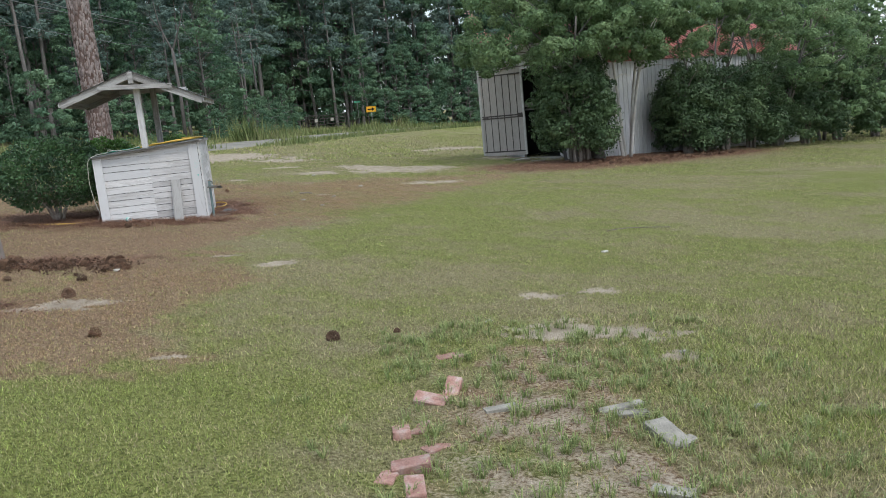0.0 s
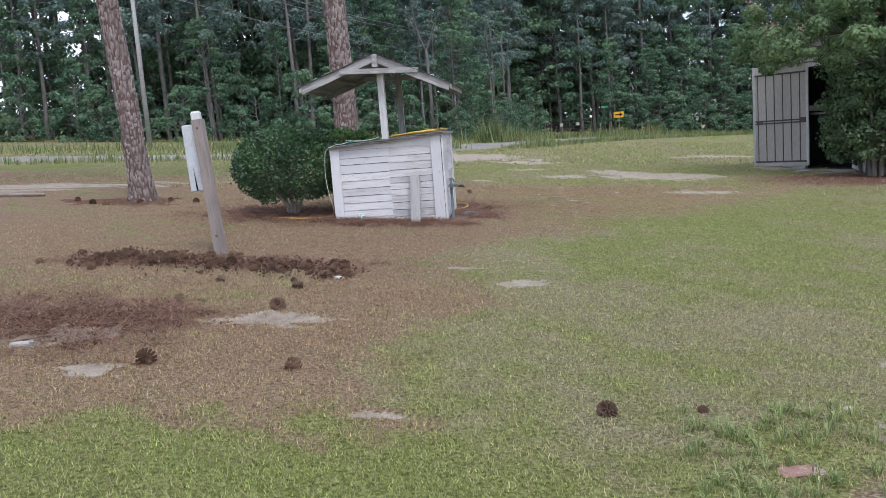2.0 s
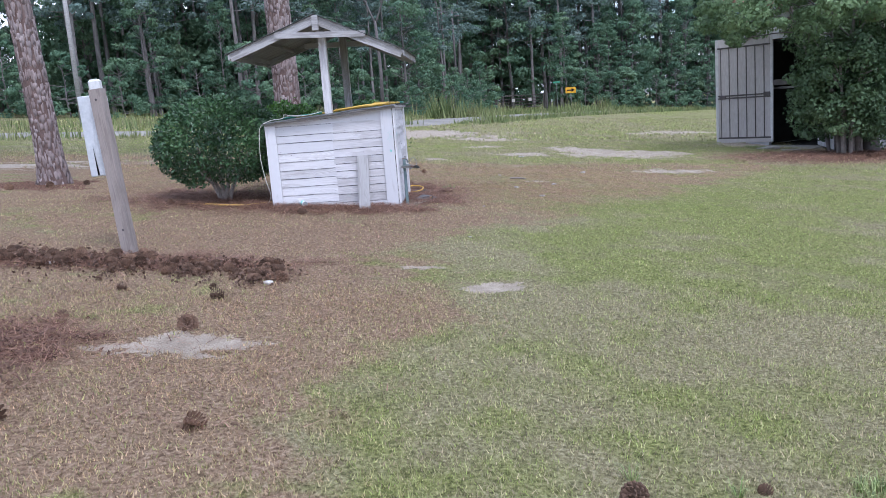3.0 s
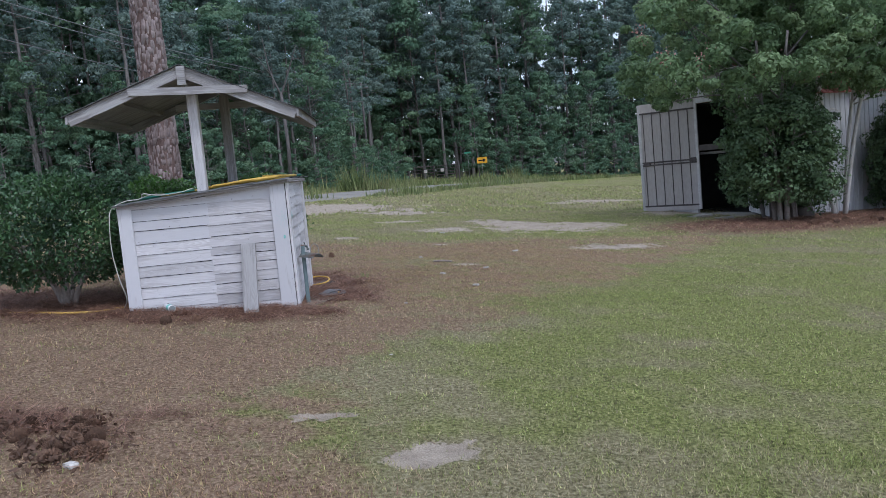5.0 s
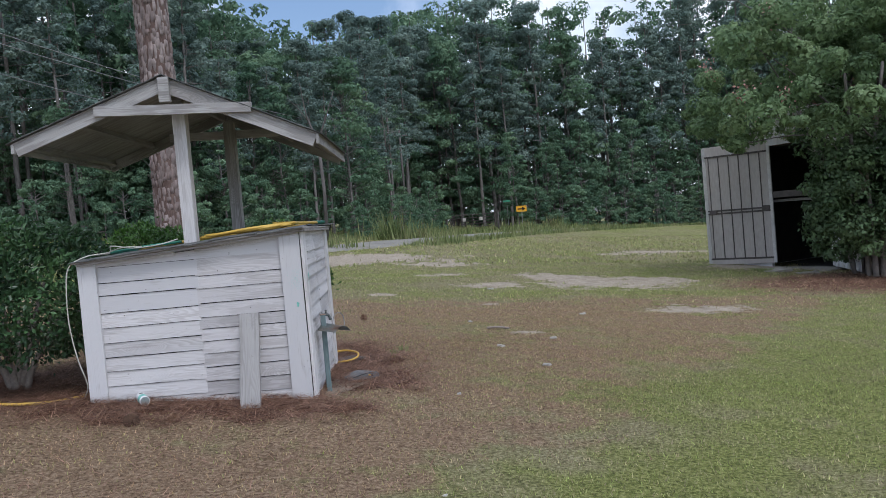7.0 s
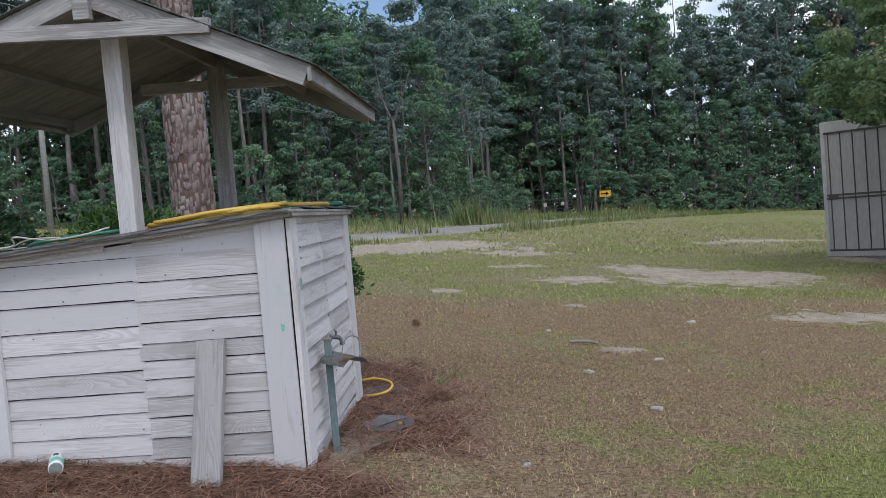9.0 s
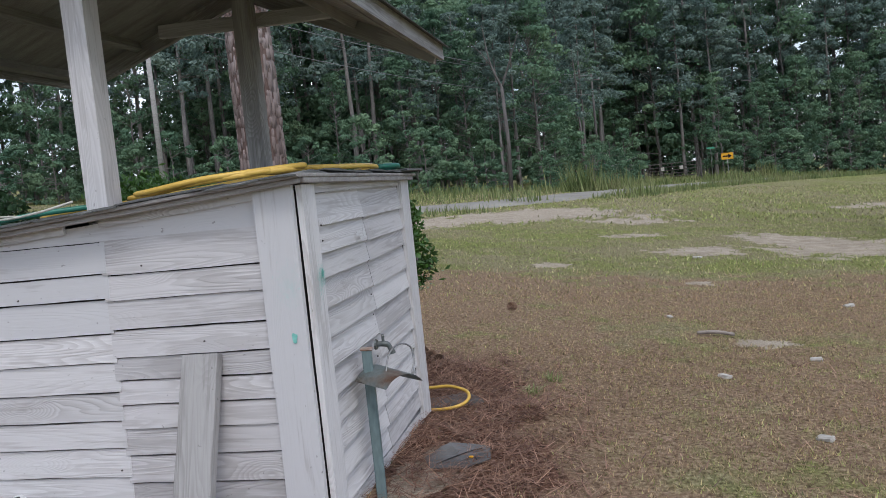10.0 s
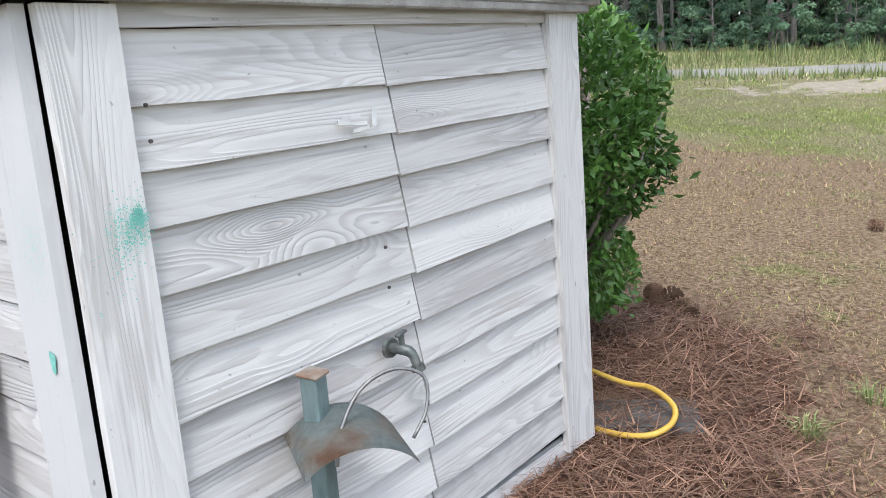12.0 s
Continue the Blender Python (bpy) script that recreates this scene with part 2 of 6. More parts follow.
M_CONE = material("pine_cone_scales", [(0.085, 0.048, 0.030), (0.215, 0.128, 0.080)], 20, rough=0.85, bump=0.2, vary=0.35)
M_BRICK = material("old_red_brick", [(0.29, 0.15, 0.12), (0.40, 0.235, 0.20), (0.45, 0.36, 0.33)], 14, rough=0.9, fine=90, fine_amount=0.5, bump=0.6, bump_dist=0.006, vary=0.2)
M_CONCRETE = material("pale_concrete", [(0.24, 0.225, 0.195), (0.39, 0.372, 0.33)], 9, rough=0.9, fine=120, fine_amount=0.5, bump=0.5, bump_dist=0.004)
M_BLACKSHEET = material("grey_black_plastic_sheet", [(0.060, 0.060, 0.063), (0.135, 0.133, 0.130)], 6, rough=0.55, fine=60, bump=0.3, bump_dist=0.004)
M_SHEDDOOR = material("beige_ribbed_metal", [(0.37, 0.34, 0.312), (0.455, 0.42, 0.392)], 1.2, (1, 1, 0.3), 0.55, 20, 0.25, 0.1, 0.003)
M_SHEDFRAME = material("pale_door_frame", [(0.42, 0.41, 0.40), (0.55, 0.54, 0.52)], 5, rough=0.6)
M_DARKRAIL = material("dark_brown_rail", [(0.05, 0.042, 0.04), (0.09, 0.075, 0.07)], 6, rough=0.6)
M_SHEDWALL = material("white_shed_siding", [(0.52, 0.52, 0.53), (0.66, 0.66, 0.67)], 1.4, (1, 1, 0.3), 0.6, 18, 0.3, 0.2, 0.004)
M_REDROOF = material("faded_red_metal_roof", [(0.40, 0.13, 0.11), (0.50, 0.20, 0.17)], 1.2, rough=0.5, fine=20, fine_amount=0.3, bump=0.1)
M_ASPHALT = material("worn_pale_asphalt", [(0.235, 0.222, 0.195), (0.33, 0.317, 0.275)], 0.5, rough=0.9, fine=30, fine_amount=0.4, bump=0.3)
M_SIGN = material("yellow_road_sign", [(0.66, 0.33, 0.01), (0.72, 0.38, 0.02)], 4, rough=0.45, bump=0)
M_SIGNBLACK = material("black_sign_paint", [(0.012, 0.012, 0.012), (0.02, 0.02, 0.02)], 4, rough=0.5, bump=0)
M_SIGNGREEN = material("green_street_sign", [(0.05, 0.26, 0.16), (0.07, 0.30, 0.19)], 4, rough=0.45, bump=0)
M_PANEL = material("pale_grey_sheet_metal", [(0.46, 0.48, 0.50), (0.60, 0.62, 0.64)], 5, rough=0.5, fine=40, fine_amount=0.2, bump=0.15)
M_CAN = material("white_printed_can", [(0.62, 0.62, 0.62), (0.72, 0.72, 0.72)], 20, rough=0.4, bump=0)
M_PALEPLASTIC = material("milky_plastic", [(0.60, 0.60, 0.58), (0.72, 0.72, 0.70)], 12, rough=0.4, bump=0.1)
M_PAPER = material("pale_litter", [(0.36, 0.34, 0.30), (0.52, 0.50, 0.46)], 15, rough=0.8)
M_TWIG = material("grey_dead_twig", [(0.19, 0.16, 0.14), (0.30, 0.26, 0.23)], 12, rough=0.85)


# ---- ground shape and cover ----
def ground_z(x, y):
    """The yard falls gently to the side and rises away from the start."""
    return -0.077 * x + np.where(y < 0, 0.026, 0.006) * y


def gz(x, y):
    if y > 25 or abs(x) > 25:
        return -0.077 * x + (0.026 if y < 0 else 0.006) * y
    return float(surface_z(np.array([float(x)]), np.array([float(y)]))[0])


def wobble(x, y, s, seed=0.0):
    """Cheap smooth noise in -1..1 for arrays."""
    a = np.sin(x * s * 1.7 + 1.3 * np.sin(y * s * 1.1 + seed) + seed) + np.sin(y * s * 2.1 + 1.7 * np.sin(x * s * 0.9 - seed) + 2 * seed)
    b = np.sin((x + y) * s * 3.3 + seed * 3 + 1.1 * np.sin((x - y) * s * 2.3))
    return (a + b) / 3


def soft(v, lo, hi):
    t = np.clip((v - lo) / (hi - lo), 0, 1)
    return t * t * (3 - 2 * t)


# bare sand: centre x, y, half length, half width, turn
SAND = [(-0.71, -5.36, 0.44, 0.24, 10), (-1.49, -6.70, 0.22, 0.12, 0), (-1.95, -6.05, 0.34, 0.2, 30), (1.12, -3.90, 0.28, 0.18, 20),
        (0.45, -7.24, 0.16, 0.06, 0), (3.30, -7.26, 0.44, 0.26, -8), (3.80, -7.42, 0.46, 0.24, -12), (3.55, -6.18, 0.20, 0.14, -10),
        (4.12, -6.12, 0.22, 0.12, 0), (3.95, -8.1, 0.2, 0.12, 0), (0.57, -3.25, 0.18, 0.10, 0), (2.1, 10.0, 0.65, 0.75, 0), (3.7, 11.2, 1.0, 2.0, 10), (4.9, 10.3, 1.2, 1.6, -10),
        (-1.6, 20.4, 2.8, 5.2, -28), (1.3, 17.4, 1.2, 1.2, 0), (-8.8, 5.4, 3.0, 0.9, 25), (-10.5, 3.4, 3.0, 0.6, 25), (4.65, 5.5, 0.75, 0.55, 10),
        (8.6, 23.2, 2.4, 0.9, 25), (8.9, 14.6, 1.2, 0.9, -40), (1.8, 6.5, 0.22, 0.2, 0), (2.0, 3.4, 0.22, 0.16, 0), (0.1, 8.2, 0.3, 0.3, 0), (1.2, 13.0, 0.7, 0.5, 0), (0.26, 0.62, 0.16, 0.42, 0)]


def sand_at(x, y):
    out = np.zeros_like(x)
    for i, (cx, cy, a, b, turn) in enumerate(SAND):
        reach = 2.0 * max(a, b)
        k = np.nonzero((np.abs(x - cx) < reach) & (np.abs(y - cy) < reach))[0]
        if not len(k):
            continue
        dx, dy = x[k] - cx, y[k] - cy
        c, s = math.cos(radians(turn)), math.sin(radians(turn))
        u, v = (dx * c + dy * s) / a, (-dx * s + dy * c) / b
        p, q = x[k] / a, y[k] / b
        r = np.sqrt(u * u + v * v) + 0.42 * wobble(p, q, 1.9, i) + 0.34 * wobble(p, q, 5.3, i + 3) + 0.26 * wobble(p, q, 13.0, i + 5) + 0.2 * wobble(x[k], y[k], 31.0, i)
        out[k] = np.maximum(out[k], 1 - soft(r, 0.55, 1.25))
    return out


def dirt_at(x, y):
    """Worn path of bare soil between the bricks and the broken concrete."""
    core = np.exp(-((x - 2.55 - 0.06 * (y + 9.5)) / 0.68) ** 4 - ((y + 9.75) / 1.15) ** 4) + 0.6 * np.exp(-((x - 3.0) / 0.8) ** 4 - ((y + 8.1) / 0.7) ** 4)
    return np.clip(core * (0.95 + 0.55 * wobble(x, y, 3.0, 6) + 0.45 * wobble(x, y, 8.0, 2)), 0, 1)


def straw_at(x, y):
    """Brown pine straw and dead turf, round the well and the pines."""
    edge = np.where(y > -2.5, 0.7 + (y + 2.5) * 0.72, 0.75 + 0 * y)
    edge = edge + 0.45 * wobble(x, y, 0.8, 2) + 0.2 * wobble(x, y, 2.6, 5)
    k = soft(edge - x, -0.5, 0.9) * soft(y + 0.30 * wobble(x, y, 1.3, 1) + 0.15 * wobble(x, y, 4.1, 3), -8.1, -7.2) * (1 - soft(y - 0.25 * np.maximum(0, -x), 6.2, 8.6))
    bed = np.exp(-(((x - 12.5) * 0.857 + (y - 11.5) * 0.515) / 7.0) ** 4 - ((-(x - 12.5) * 0.515 + (y - 11.5) * 0.857) / 2.1) ** 4)
    path = dirt_at(x, y)
    k = np.maximum(k, path)
    k = k * np.clip(0.70 + 0.24 * wobble(x, y, 0.9, 9) + 0.20 * wobble(x, y, 2.7, 4) + 0.16 * wobble(x, y, 6.3, 2) + 0.14 * np.exp(-((x + 1.5) / 3.0) ** 2), 0, 1)
    return np.maximum(k, bed * (0.9 + 0.2 * wobble(x, y, 2.0, 4)))


def litter_at(x, y):
    """Thick red needle litter: round the well, under the bushes, in the raked heap."""
    def blob(cx, cy, a, b):
        r = np.sqrt(((x - cx) / a) ** 2 + ((y - cy) / b) ** 2) + 0.34 * wobble(x, y, 2.4, cx) + 0.24 * wobble(x, y, 7, cy)
        return 1 - soft(r, 0.35, 1.35)
    k = np.maximum(blob(-0.75, -0.10, 1.25, 0.52), blob(0.33, 1.12, 0.50, 0.95))
    k = np.maximum(k, blob(0.0, 2.15, 0.60, 0.70))
    k = np.maximum(k, blob(-2.3, 0.6, 1.3, 1.0))
    k = np.maximum(k, 0.9 * blob(-2.25, -5.65, 1.05, 0.85))
    k = np.maximum(k, blob(-5.6, 2.2, 1.1, 0.8))
    k = np.maximum(k, 0.9 * blob(-2.0, -3.25, 1.6, 0.30))
    bed = np.exp(-(((x - 12.5) * 0.857 + (y - 11.7) * 0.515) / 7.0) ** 4 - ((-(x - 12.5) * 0.515 + (y - 11.7) * 0.857) / 1.7) ** 4)
    return np.maximum(k, bed)


def green_at(x, y):
    """Lush against thin, yellowed grass."""
    return np.clip(0.50 + 0.22 * wobble(x, y, 0.55, 3) + 0.20 * wobble(x, y, 1.9, 7) + 0.14 * wobble(x, y, 6.1, 8) + 0.35 * np.exp(-((x - 3.4) / 1.6) ** 2 - ((y - 0.4) / 1.6) ** 2)
                   + 0.3 * soft(-y, 6.8, 8.2) * soft(1.4 - x, -0.5, 1.5), 0, 1)


def surface_z(x, y):
    """The ground with its small bumps, the litter's thickness and the hollows of the sand."""
    near = soft(-np.hypot(x - 1, (y - 2) * 0.7), -40, -8)
    z = ground_z(np.clip(x, -160, 160), np.minimum(y, 400))
    z = z + near * (0.012 * wobble(x, y, 1.4, 1) + 0.008 * wobble(x, y, 5.0, 2) + 0.004 * wobble(x, y, 15, 3))
    heap = 0.05 * np.exp(-((x + 2.3) / 0.7) ** 2 - ((y + 5.6) / 0.5) ** 2) * (1 + 0.6 * wobble(x, y, 4.0, 2)) + 0.055 * np.exp(-((x - 0.62) / 0.22) ** 2 - ((y - 1.35) / 0.30) ** 2)
    return z + heap + near * (0.02 * litter_at(x, y) - 0.012 * sand_at(x, y))


def ground_material():
    m = bpy.data.materials.new("lawn_and_bare_soil")
    m.use_nodes = True
    n, l = m.node_tree.nodes, m.node_tree.links
    bsdf = n["Principled BSDF"]
    bsdf.inputs["Roughness"].default_value = 0.95
    bsdf.inputs["Specular IOR Level"].default_value = 0.15
    co, at, sp = n.new("ShaderNodeTexCoord"), n.new("ShaderNodeAttribute"), n.new("ShaderNodeSeparateColor")
    at.attribute_name = "cover"
    l.new(at.outputs["Color"], sp.inputs["Color"])

    def tex(scale, detail=6.0):
        t = n.new("ShaderNodeTexNoise")
        t.inputs["Scale"].default_value, t.inputs["Detail"].default_value = scale, detail
        l.new(co.outputs["Object"], t.inputs["Vector"])
        return t.outputs["Fac"]

    def ramp(v, cols, lo=0.3, hi=0.7):
        t = n.new("ShaderNodeValToRGB")
        e = t.color_ramp.elements
        e[0].position, e[1].position, e[0].color, e[1].color = lo, hi, rgb(cols[0]), rgb(cols[-1])
        for i, c in enumerate(cols[1:-1]):
            k = e.new(lo + (hi - lo) * (i + 1) / (len(cols) - 1))
            k.color = rgb(c)
        l.new(v, t.inputs["Fac"])
        return t.outputs["Color"]

    def over(mask, rough_by, amount, a, b):
        """b over a where the mask, broken up by noise, is high."""
        s = n.new("ShaderNodeMath")
        s.operation = "MULTIPLY_ADD"
        l.new(rough_by, s.inputs[0])
        s.inputs[1].default_value = amount
        l.new(mask, s.inputs[2])
        r = n.new("ShaderNodeMapRange")
        r.interpolation_type = "SMOOTHSTEP"
        r.inputs["From Min"].default_value, r.inputs["From Max"].default_value = 0.30 + amount * 0.5, 0.70 + amount * 0.5
        l.new(s.outputs["Value"], r.inputs["Value"])
        x = n.new("ShaderNodeMix")
        x.data_type = "RGBA"
        l.new(r.outputs["Result"], x.inputs["Factor"])
        l.new(a, x.inputs["A"])
        l.new(b, x.inputs["B"])
        return x.outputs["Result"]
    big, mid, small, tiny = tex(0.7), tex(5.0), tex(44.0, 8.0), tex(130.0, 3.0)
    thin = ramp(small, [(0.13, 0.115, 0.06), (0.25, 0.225, 0.12), (0.38, 0.345, 0.215)], 0.33, 0.67)
    lush = ramp(small, [(0.085, 0.095, 0.028), (0.195, 0.215, 0.065), (0.32, 0.325, 0.125)], 0.33, 0.67)
    straw = ramp(small, [(0.125, 0.080, 0.050), (0.27, 0.188, 0.120), (0.395, 0.30, 0.205)], 0.32, 0.68)
    duff = ramp(small, [(0.065, 0.036, 0.025), (0.165, 0.088, 0.057), (0.28, 0.168, 0.115)], 0.35, 0.65)
    sand = ramp(mid, [(0.34, 0.285, 0.22), (0.51, 0.44, 0.35)])
    col = over(sp.outputs["Blue"], big, 0.5, thin, lush)
    col = over(sp.outputs["Green"], mid, 0.9, col, straw)
    col = over(at.outputs["Alpha"], mid, 0.7, col, duff)
    col = over(sp.outputs["Red"], small, 1.1, col, sand)
    grain = n.new("ShaderNodeMix")
    grain.data_type, grain.blend_type = "RGBA", "OVERLAY"
    grain.inputs["Factor"].default_value = 0.8
    l.new(col, grain.inputs["A"])
    l.new(tiny, grain.inputs["B"])
    l.new(grain.outputs["Result"], bsdf.inputs["Base Color"])
    bp = n.new("ShaderNodeBump")
    bp.inputs["Strength"].default_value, bp.inputs["Distance"].default_value = 0.8, 0.03
    ad = n.new("ShaderNodeMath")
    l.new(small, ad.inputs[0])
    l.new(tiny, ad.inputs[1])
    l.new(ad.outputs["Value"], bp.inputs["Height"])
    l.new(bp.outputs["Normal"], bsdf.inputs["Normal"])
    return m


def blade_material(name, tip):
    m = bpy.data.materials.new(name)
    m.use_nodes = True
    n, l = m.node_tree.nodes, m.node_tree.links
    bsdf, at = n["Principled BSDF"], n.new("ShaderNodeAttribute")
    at.attribute_name = "blade"
    geo, hsv, rng = n.new("ShaderNodeNewGeometry"), n.new("ShaderNodeHueSaturation"), n.new("ShaderNodeMapRange")
    rng.inputs["To Min"].default_value, rng.inputs["To Max"].default_value = 0.50, 1.38
    l.new(geo.outputs["Random Per Island"], rng.inputs["Value"])
    l.new(rng.outputs["Result"], hsv.inputs["Value"])
    l.new(at.outputs["Color"], hsv.inputs["Color"])
    l.new(hsv.outputs["Color"], bsdf.inputs["Base Color"])
    bsdf.inputs["Roughness"].default_value = 0.6
    tr, mx = n.new("ShaderNodeBsdfTranslucent"), n.new("ShaderNodeMixShader")
    mx.inputs["Fac"].default_value = tip
    l.new(hsv.outputs["Color"], tr.inputs["Color"])
    l.new(bsdf.outputs["BSDF"], mx.inputs[1])
    l.new(tr.outputs["BSDF"], mx.inputs[2])
    l.new(mx.outputs["Shader"], n["Material Output"].inputs["Surface"])
    return m


M_GROUND = ground_material()
M_BLADE = blade_material("grass_blades", 0.25)


# ---- mesh helpers ----
def raw_mesh(name, verts, faces, mat, colour=None, colour_name="blade"):
    """A mesh from number arrays: verts (n, 3), faces (m, k)."""
    me = bpy.data.meshes.new(name)
    k = faces.shape[1]
    me.vertices.add(len(verts))
    me.vertices.foreach_set("co", np.ascontiguousarray(verts, np.float32).ravel())
    me.loops.add(faces.size)
    me.loops.foreach_set("vertex_index", np.ascontiguousarray(faces, np.int32).ravel())
    me.polygons.add(len(faces))
    me.polygons.foreach_set("loop_start", np.arange(0, faces.size, k, dtype=np.int32))
    me.update(calc_edges=True)
    if colour is not None:
        at = me.attributes.new(colour_name, "FLOAT_COLOR", "POINT")
        full = colour if colour.shape[1] == 4 else np.c_[colour, np.ones(len(colour))]
        at.data.foreach_set("color", np.ascontiguousarray(full, np.float32).ravel())
    me.materials.append(mat)
    return me


def thing(name, m, label, category, group="", kind=""):
    ob = new(name)
    ob.empty_display_size = 0.1
    ob.matrix_basis = m
    return tagged(ob, label, category, group, kind)


def finish(name, bm, mat, smooth=False):
    me = bpy.data.meshes.new(name)
    bmesh.ops.recalc_face_normals(bm, faces=bm.faces)
    bm.to_mesh(me)
    bm.free()
    me.materials.append(mat)
    if smooth:
        me.polygons.foreach_set("use_smooth", [True] * len(me.polygons))
    return me


def part(name, bm, mat, parent, label="", m=None, smooth=False):
    data = bm if isinstance(bm, bpy.types.Mesh) else finish(name, bm, mat, smooth)
    ob = new(name, data)
    ob.parent = parent
    if m is not None:
        ob.matrix_basis = m
    if label:
        tagged(ob, label)
    return ob


def box_bm(sx, sy, sz, bevel=0.003, bm=None, at=(0, 0, 0), turn=None, jitter=0.0):
    """A box with eased edges, centred on at."""
    own = bmesh.new()
    bmesh.ops.create_cube(own, size=1.0)
    bmesh.ops.scale(own, vec=(sx, sy, sz), verts=own.verts)
    if bevel:
        bmesh.ops.bevel(own, geom=own.edges[:], offset=bevel, segments=1, affect="EDGES", clamp_overlap=True)
    if jitter:
        for v in own.verts:
            v.co += Vector((random.uniform(-1, 1), random.uniform(-1, 1), random.uniform(-1, 1))) * jitter
    mt = Matrix.Translation(at) @ (turn or Matrix())
    bmesh.ops.transform(own, matrix=mt, verts=own.verts)
    if bm is None:
        return own
    me = bpy.data.meshes.new("tmp")
    own.to_mesh(me)
    own.free()
    bm.from_mesh(me)
    bpy.data.meshes.remove(me)
    return bm


def tube_arrays(pts, radii, sides=8, closed_end=True):
    """Vertices and quads of a round tube along pts."""
    pts = [Vector(p) for p in pts]
    vs, fs = [], []
    side = None
    for i, p in enumerate(pts):
        d = (pts[min(i + 1, len(pts) - 1)] - pts[max(i - 1, 0)]).normalized()
        if side is None:
            side = d.orthogonal().normalized()
        side = (side - d * side.dot(d)).normalized()
        up = d.cross(side)
        for k in range(sides):
            a = 2 * math.pi * k / sides
            vs.append(p + (side * math.cos(a) + up * math.sin(a)) * radii[i])
    for i in range(len(pts) - 1):
        for k in range(sides):
            a, b = i * sides + k, i * sides + (k + 1) % sides
            fs.append((a, b, b + sides, a + sides))
    return vs, fs


def tube_bm(pts, radii, sides=8, bm=None):
    bm = bm or bmesh.new()
    if not hasattr(radii, "__len__"):
        radii = [radii] * len(pts)
    vs, fs = tube_arrays(pts, radii, sides)
    made = [bm.verts.new(v) for v in vs]
    for f in fs:
        bm.faces.new([made[i] for i in f])
    bm.faces.new(list(reversed(made[:sides])))
    bm.faces.new(made[-sides:])
    return bm


def curve_pts(ctrl, n=40):
    """Points of a smooth line through the control points."""
    c = [Vector(p) for p in ctrl]
    c = [2 * c[0] - c[1]] + c + [2 * c[-1] - c[-2]]
    out = []
    per = max(2, n // (len(c) - 3))
    for i in range(1, len(c) - 2):
        for j in range(per):
            t = j / per
            a, b, d, e = c[i - 1], c[i], c[i + 1], c[i + 2]
            out.append(0.5 * ((2 * b) + (d - a) * t + (2 * a - 5 * b + 4 * d - e) * t * t + (3 * b - a - 3 * d + e) * t ** 3))
    out.append(c[-2])
    return out


def leaf_arrays(centres, normals_out, rng, length, width, droop=0.5):
    """Folded diamond leaves (two triangles each side of nothing: four corners, a keel) at the centres."""
    n = len(centres)
    d = rng.normal(size=(n, 3))
    d = d / np.linalg.norm(d, axis=1, keepdims=True) + normals_out * droop
    d /= np.linalg.norm(d, axis=1, keepdims=True) + 1e-9
    s = np.cross(d, rng.normal(size=(n, 3)))
    s /= np.linalg.norm(s, axis=1, keepdims=True) + 1e-9
    up = np.cross(d, s)
    ln = length * rng.uniform(0.6, 1.3, (n, 1))
    wd = width * rng.uniform(0.7, 1.2, (n, 1))
    v = np.empty((n, 4, 3))
    v[:, 0] = centres - d * ln * 0.5
    v[:, 1] = centres + s * wd * 0.5 + up * wd * 0.22
    v[:, 2] = centres + d * ln * 0.5
    v[:, 3] = centres - s * wd * 0.5 + up * wd * 0.22
    base = np.arange(n)[:, None] * 4
    f = np.concatenate([base + [0, 1, 2], base + [0, 2, 3]], 1).reshape(-1, 3)
    return v.reshape(-1, 3), f


def puff_arrays(centres, radii, per, rng, size, squash=0.7):
    """Billowing foliage: single small sprays lying roughly along the skin of each puff."""
    n = len(centres) * per
    d = rng.normal(size=(n, 3)) + [0, 0, 0.35]
    d /= np.linalg.norm(d, axis=1, keepdims=True)
    rr = np.repeat(np.asarray(radii), per)[:, None] * rng.uniform(0.45, 1.0, (n, 1)) ** 0.5
    c = np.repeat(np.asarray(centres), per, 0) + d * rr * [1, 1, squash]
    nrm = d + rng.normal(0, 0.38, (n, 3)) + [0, 0, 0.25]
    nrm /= np.linalg.norm(nrm, axis=1, keepdims=True)
    u = np.cross(nrm, rng.normal(size=(n, 3)))
    u /= np.linalg.norm(u, axis=1, keepdims=True) + 1e-9
    w = np.cross(nrm, u)
    s = size * rng.uniform(0.55, 1.3, (n, 1))
    v = np.empty((n, 3, 3))
    v[:, 0], v[:, 1], v[:, 2] = c - u * s * 0.6, c + u * s * 0.25 + w * s * 0.42, c + u * s * 0.4 - w * s * 0.36
    return v.reshape(-1, 3), np.arange(3 * n).reshape(-1, 3)


# ---- ground ----
def spread(lo, hi, fine_lo, fine_hi, step):
    out = list(np.arange(fine_lo, fine_hi, step))
    d, p = step, fine_hi
    while p < hi:
        out.append(p)
        d = min(d * 1.18, 60)
        p += d
    out.append(hi)
    d, p = step, fine_lo
    while p > lo:
        d = min(d * 1.18, 60)
        p -= d
        out.insert(0, max(p, lo))
    return np.array(out)


